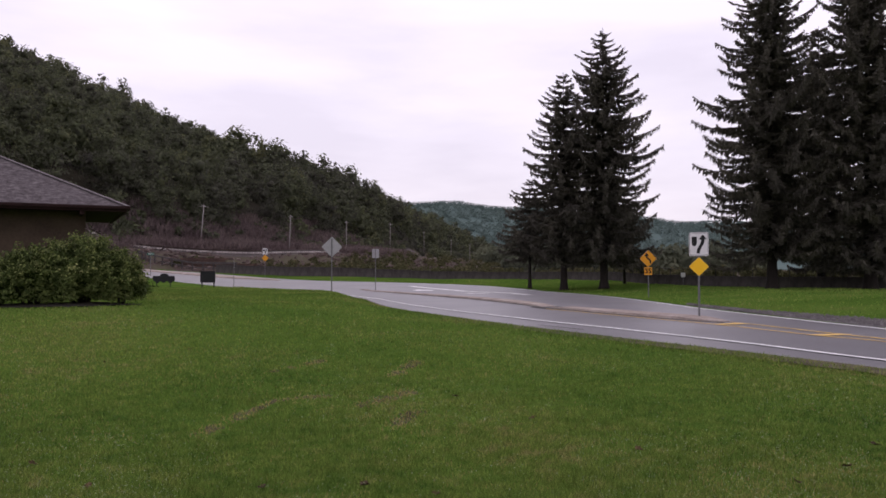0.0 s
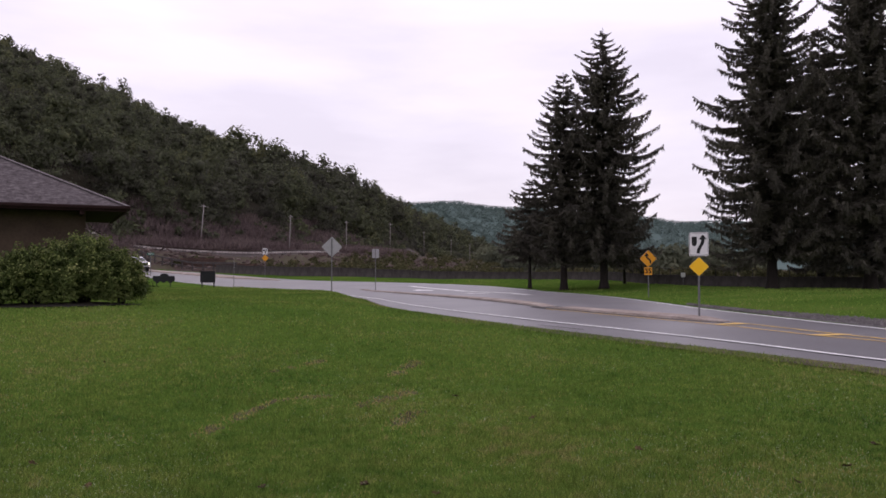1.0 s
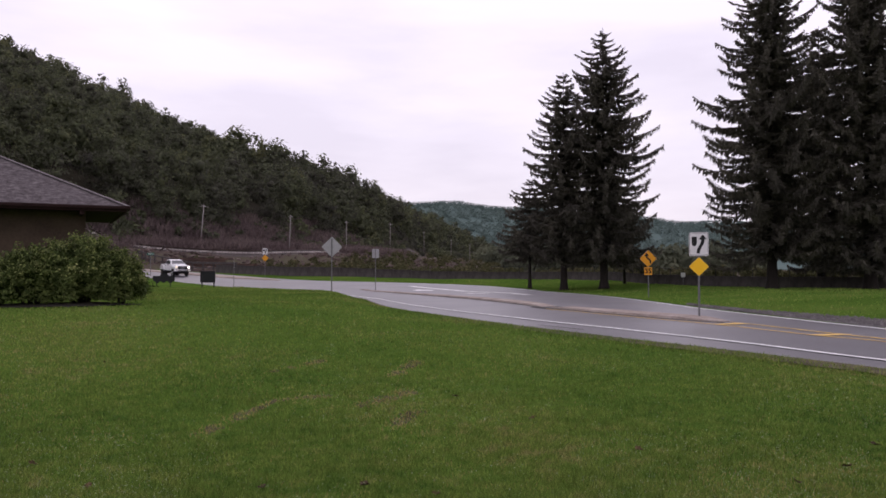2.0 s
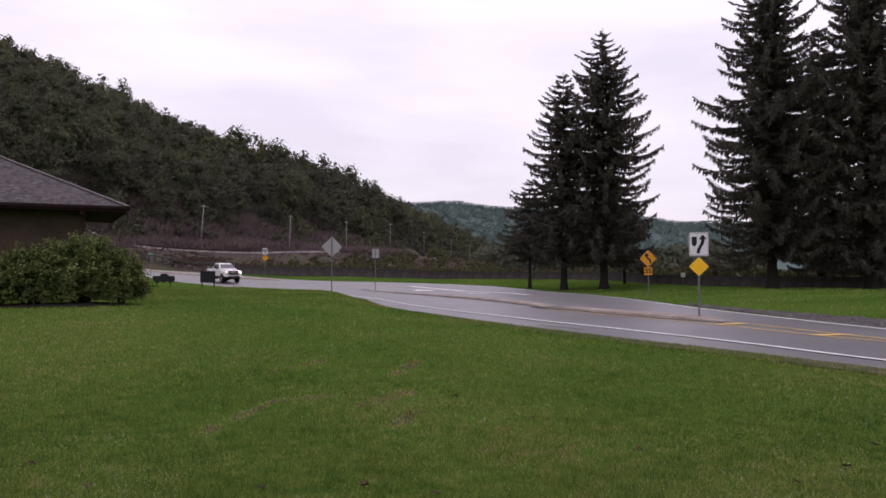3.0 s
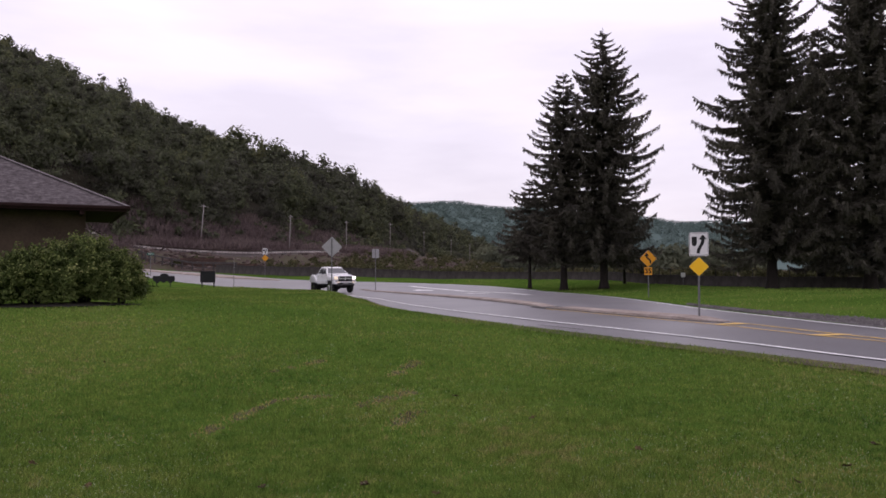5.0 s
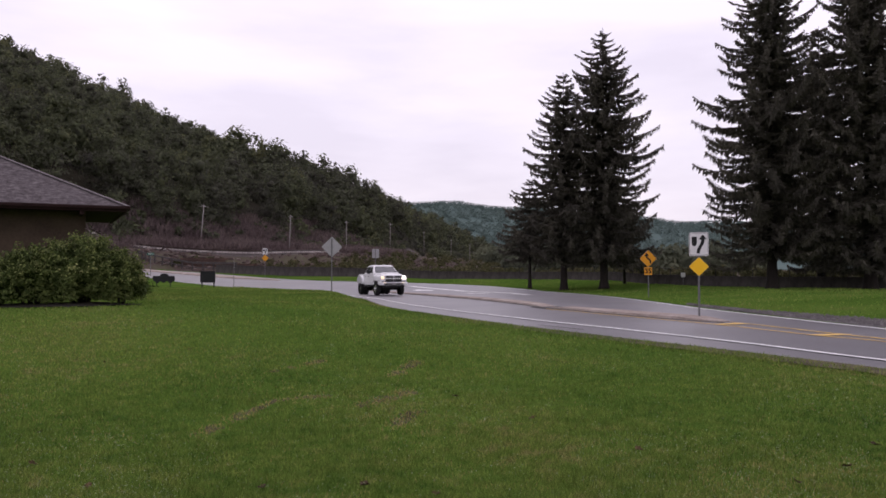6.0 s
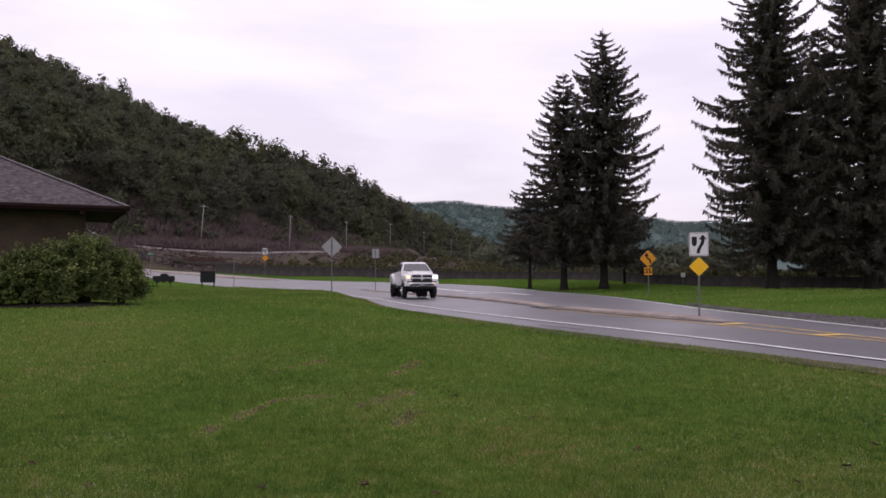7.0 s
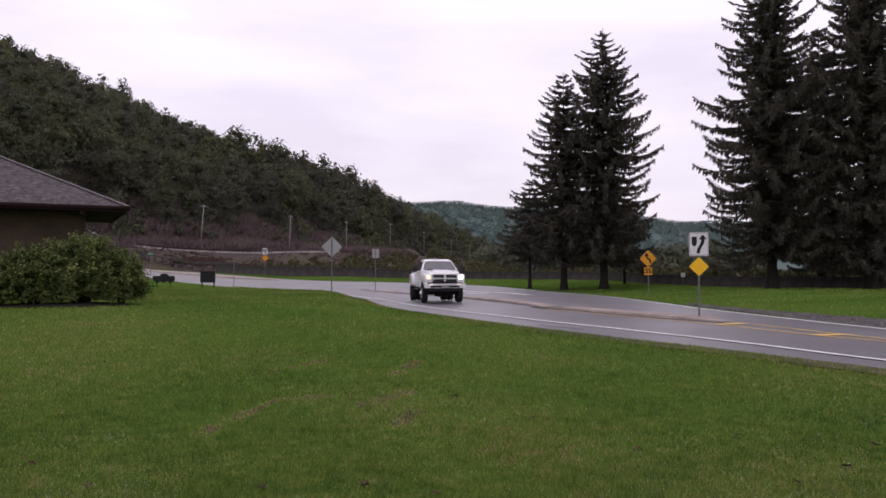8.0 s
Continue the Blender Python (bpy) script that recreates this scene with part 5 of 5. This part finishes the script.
def build_grass():
    rng = np.random.RandomState(41)
    n = 430000
    y = 1 / rng.uniform(1 / 34.0, 1 / 4.3, n)
    x = rng.uniform(-0.63, 0.63, n) * y
    keep = (((x + 12.7) / 2.6) ** 2 + ((y - 25.1) / 1.5) ** 2 > 1) & (x < np.interp(y, NEAR_EDGE[:, 1], NEAR_EDGE[:, 0]) - 0.2 - 0.5 * rng.rand(n)) & (rng.rand(n) > 0.9 * np.clip(in_patch(x, y) * 2.6, 0, 1))
    x, y = x[keep], y[keep]
    clump = np.sin(x * 3.1 + np.sin(y * 2.3)) * np.sin(y * 2.7 + x * 0.8)
    h = (0.035 + 0.012 * clump + 0.001 * y) * rng.uniform(0.5, 1.5, len(x))
    blades("grass", x, y, h, 0.0035 + 0.0011 * y * rng.uniform(0.6, 1.3, len(x)), BLADE, "short mown green grass blades", rng)
    n = 90000
    y = 1 / rng.uniform(1 / 26.0, 1 / 4.3, n)
    x = rng.uniform(-0.63, 0.63, n) * y
    dry = np.sin(x * 0.9 + 1.3 * np.sin(y * 0.7)) * np.sin(y * 1.1 + x * 0.4)
    keep = (x < np.interp(y, NEAR_EDGE[:, 1], NEAR_EDGE[:, 0]) - 0.12) & (rng.rand(n) < 0.09 + 0.4 * np.clip(dry, 0, 1) + 1.6 * np.clip(in_patch(x, y), 0, 1))
    x, y = x[keep], y[keep]
    blades("dry_grass", x, y, 0.04 * rng.uniform(0.5, 1.3, len(x)), 0.004 + 0.0011 * y, STRAW, "dry straw-coloured grass among the green", rng)
    # dead grass matted in the wheel marks
    n = 26000
    x, y = rng.uniform(-3, 0.4, n), rng.uniform(6.5, 14, n)
    keep = in_patch(x, y) > 0.08 + 0.55 * rng.rand(n)
    x, y = x[keep], y[keep]
    blades("dry_grass", x, y, 0.03 * rng.uniform(0.4, 1.3, len(x)), 0.006 + 0.0016 * y, STRAW, "matted dead grass in old wheel marks", rng)
    # coarser tufts on the far verge and the bank behind the near lawn
    n = 62000
    y, x = rng.uniform(24, 92, n), rng.uniform(-20, 45, n)
    keep = (road_distance(x, y) > 0.5) & (x > np.interp(y, FAR_EDGE[:, 1], FAR_EDGE[:, 0]) + 0.4) & (y < np.interp(x, [-33, -18, 6, 15, 19, 22.5, 29, 36, 60], [112, 99.5, 94.5, 90, 81.5, 74.5, 67.5, 62, 47])) & ((x - 18) * 0.6 + 20 < y + 4)
    x, y = x[keep], y[keep]
    blades("verge_grass", x, y, 0.09 * rng.uniform(0.4, 1.4, len(x)), 0.035 * rng.uniform(0.6, 1.5, len(x)), BLADE, "mown grass of the far verge", rng)
    # the lawn farther off
    n = 70000
    y = rng.uniform(31, 68, n)
    x = rng.uniform(-0.6, 0.0, n) * y
    keep = x < np.interp(y, NEAR_EDGE[:, 1], NEAR_EDGE[:, 0]) - 0.3
    x, y = x[keep], y[keep]
    blades("grass", x, y, 0.07 * rng.uniform(0.4, 1.4, len(x)), 0.03 * rng.uniform(0.6, 1.5, len(x)), BLADE, "short mown green grass farther off", rng)
    # pale clover leaves, and tips whose glint is put into the colour, lying nearly flat
    n = 26000
    y = 1 / rng.uniform(1 / 30.0, 1 / 4.3, n)
    x = rng.uniform(-0.63, 0.63, n) * y
    keep = (x < np.interp(y, NEAR_EDGE[:, 1], NEAR_EDGE[:, 0]) - 0.15) & (rng.rand(n) < 0.25 + 0.6 * (np.sin(x * 1.1 + 2) * np.sin(y * 0.8) > 0.1))
    x, y = x[keep], y[keep]
    c = np.column_stack([x, y, ground_z(x, y) + rng.uniform(0.015, 0.04, len(x))])
    q, f = leaf_quads(c, 0.005 + 0.001 * y, rng, np.tile((0.0, -0.3, 1.0), (len(x), 1)))
    tagged(part_np("clover", q, f, CLOVER_GLINT), "pale clover leaves and painted glints among the grass", "clover", kind="stuff")
    # ragged grass along the pavement
    n = 26000
    k = rng.uniform(0, 1, n) ** 0.7
    i = np.clip((k * 70).astype(int), 0, 117)
    e = NEAR_EDGE[i] + (NEAR_EDGE[i + 1] - NEAR_EDGE[i]) * rng.rand(n)[:, None]
    d = NEAR_EDGE[i + 1] - NEAR_EDGE[i]
    d /= np.linalg.norm(d, axis=1)[:, None]
    out = np.stack([-d[:, 1], d[:, 0]], -1)
    e = e + out * (0.12 + np.abs(rng.normal(0, 0.42, n)))[:, None]
    blades("edge_grass", e[:, 0], e[:, 1], rng.uniform(0.03, 0.12, n), 0.012 + 0.0008 * e[:, 1], BLADE, "ragged longer grass along the pavement edge", rng)
    # strip of soil and grit beside the pavement
    p = NEAR_EDGE[8:78]
    d = np.gradient(p, axis=0)
    d /= np.linalg.norm(d, axis=1)[:, None]
    out = np.stack([-d[:, 1], d[:, 0]], -1)
    w = 0.24 + 0.12 * rng.rand(len(p))
    a, b = p - out * w[:, None] * 0.5, p + out * (0.35 + w[:, None])
    m = (a + b) / 2
    rows = []
    for q, dz in ((a, 0.012), (m, 0.035), (b, 0.02)):
        rows.append(np.column_stack([q, np.maximum(road_z(q[:, 0], q[:, 1]), ground_z(q[:, 0], q[:, 1])) + dz]))
    v = np.stack(rows, 1).reshape(-1, 3)
    i = np.arange(len(p) * 3).reshape(-1, 3)
    f = np.stack([i[:-1, :-1], i[:-1, 1:], i[1:, 1:], i[1:, :-1]], -1).reshape(-1, 4)
    tagged(part_np("soil_edge", v, f, SOIL), "gritty soil edge along the pavement", "soil", kind="structure")
    # dark bed under the shrubs: soil, with their shade put into its colour
    vs, fs = [(-12.7, 25.1, float(ground_z(-12.7, 25.1)) + 0.05)], []
    for k in range(48):
        a = 2 * math.pi * k / 48
        for r, dz in ((0.55, 0.06), (0.97 + 0.06 * math.sin(5 * a) + 0.03 * rng.rand(), 0.008)):
            x, y = -12.7 + 2.7 * r * math.cos(a), 25.1 + 1.55 * r * math.sin(a)
            vs.append((x, y, float(ground_z(x, y)) + dz + 0.02 * rng.rand()))
    for k in range(48):
        i0, i1 = 1 + 2 * k, 1 + 2 * ((k + 1) % 48)
        fs += [(0, i0, i1), (i0, i0 + 1, i1 + 1), (i0, i1 + 1, i1)]
    tagged(part_np("shaded_bed", vs, fs, SHADED_SOIL), "dark brown soil bed beneath the shrubs, shade put in its colour", "mulch", kind="structure")
    # clods in the wheel marks
    x, y = rng.uniform(-3, 0.4, 30000), rng.uniform(6.5, 14, 30000)
    k = in_patch(x, y) > 0.3 + 0.9 * rng.rand(30000)
    x, y = x[k], y[k]
    vs, fs = [], []
    for cx, cy, cz in zip(x, y, ground_z(x, y)):
        r = rng.uniform(0.012, 0.036)
        b = len(vs)
        vs += [(cx + r * math.cos(q) * rng.uniform(0.7, 1.3), cy + r * math.sin(q), cz - 0.01) for q in (0.3, 1.6, 2.8, 4.1, 5.3)] + [(cx, cy, cz + r * 0.7)]
        fs += [(b + j, b + (j + 1) % 5, b + 5) for j in range(5)]
    tagged(part_np("soil_clods", vs, fs, SOIL), "crumbled soil in old wheel marks on the lawn", "soil", kind="stuff")


def build_leaves():
    bm = bmesh.new()
    o = [(0, -0.07), (0.03, -0.035), (0.055, -0.01), (0.035, 0.01), (0.04, 0.045), (0.01, 0.04), (0, 0.075), (-0.015, 0.04), (-0.045, 0.04), (-0.035, 0.008), (-0.05, -0.015), (-0.025, -0.035)]
    c = bm.verts.new((0, 0, 0))
    r = [bm.verts.new((x, y, 0.018 + 0.012 * math.sin(7 * x * 30))) for x, y in o]
    for j in range(len(r)):
        bm.faces.new((c, r[j], r[(j + 1) % len(r)]))
    me = bpy.data.meshes.new("fallen_leaf")
    bm.to_mesh(me)
    bm.free()
    me.materials.append(DRY_LEAF)
    rng = np.random.RandomState(6)
    for x, y in ((-3.97, 7.6), (-2.66, 5.8), (-1.37, 5.85), (-0.6, 5.95), (0.97, 8.4), (2.68, 5.85), (4.0, 7.15), (0.15, 9.9), (1.75, 6.9), (-3.4, 6.4), (3.3, 6.3), (-5.5, 12.5), (-0.05, 5.7), (-4.6, 14)):
        ob = new("fallen_leaf", me)
        ob.matrix_basis = pose(x, y, float(ground_z(x, y)) + 0.025, rng.uniform(-25, 25), rng.uniform(-25, 25), rng.uniform(0, 360)) @ Matrix.Scale(rng.uniform(0.45, 0.8), 4)
        tagged(ob, "curled dead brown leaf lying on the lawn", "leaf", "fallen leaves")


def build_rubble():
    """Broken stone and old wood on the bank between the wall and the railway."""
    rng = np.random.RandomState(12)
    vs, fs = [], []
    for _ in range(2200):
        x, y = rng.uniform(-75, 5), rng.uniform(104, 220)
        off = (x - hill_foot(y)) * 0.8
        if not (12 < off < 55) or not behind_wall(x, y):
            continue
        z = float(ground_z(x, y))
        m = pose(x, y, z + 0.08, rng.uniform(-20, 20), rng.uniform(-20, 20), rng.uniform(0, 180))
        sx, sy, sz = (rng.uniform(1.2, 4), 0.22, 0.22) if rng.rand() < 0.25 else rng.uniform(0.25, 0.8, 3)
        b = len(vs)
        for i in range(8):
            vs.append(tuple(m @ Vector((sx * ((i & 1) - 0.5), sy * ((i >> 1 & 1) - 0.5) * rng.uniform(0.7, 1), sz * ((i >> 2) - 0.5)))))
        fs += [tuple(b + j for j in q) for q in ((0, 2, 3, 1), (4, 5, 7, 6), (0, 1, 5, 4), (2, 6, 7, 3), (0, 4, 6, 2), (1, 3, 7, 5))]
    tagged(part_np("rubble", vs, fs, RUBBLE), "broken stone and old wood strewn on the bank", "rubble", kind="stuff")


RUBBLE = material("mixed_rubble", [(0.06, 0.042, 0.038), (0.095, 0.07, 0.063), (0.15, 0.12, 0.11)], 0.4, 5, 0.95, island=0.45, spec=0.1)
def build_stones():
    """Loose stones on the gravel shoulder."""
    rng = np.random.RandomState(15)
    vs, fs = [], []
    for _ in range(2600):
        t, u = rng.rand() ** 1.2, rng.rand()
        ax, ay = np.interp(t, [0, 0.3, 0.6, 1], [13.6, 12.5, 11.5, 11.4]), np.interp(t, [0, 0.3, 0.6, 1], [16, 20.9, 29.7, 36])
        bx, by = np.interp(t, [0, 0.3, 0.6, 1], [16.9, 14.2, 12.2, 11.6]), np.interp(t, [0, 0.3, 0.6, 1], [19.4, 24.8, 30.4, 36.3])
        x, y = ax + (bx - ax) * u, ay + (by - ay) * u
        z = max(float(ground_z(x, y)) + 0.06, float(road_z(x, y)) - 0.03)
        r = rng.uniform(0.02, 0.06)
        b = len(vs)
        vs += [(x + r * math.cos(q) * rng.uniform(0.7, 1.3), y + r * math.sin(q), z - 0.02) for q in (0.3, 1.6, 2.8, 4.1, 5.3)] + [(x, y, z + r * 0.8)]
        fs += [(b + j, b + (j + 1) % 5, b + 5) for j in range(5)]
    tagged(part_np("gravel_stones", vs, fs, GRAVEL), "loose grey stones on the shoulder", "gravel", kind="stuff")


build_rubble()
build_stones()
build_leaves()
build_grass()


motions()
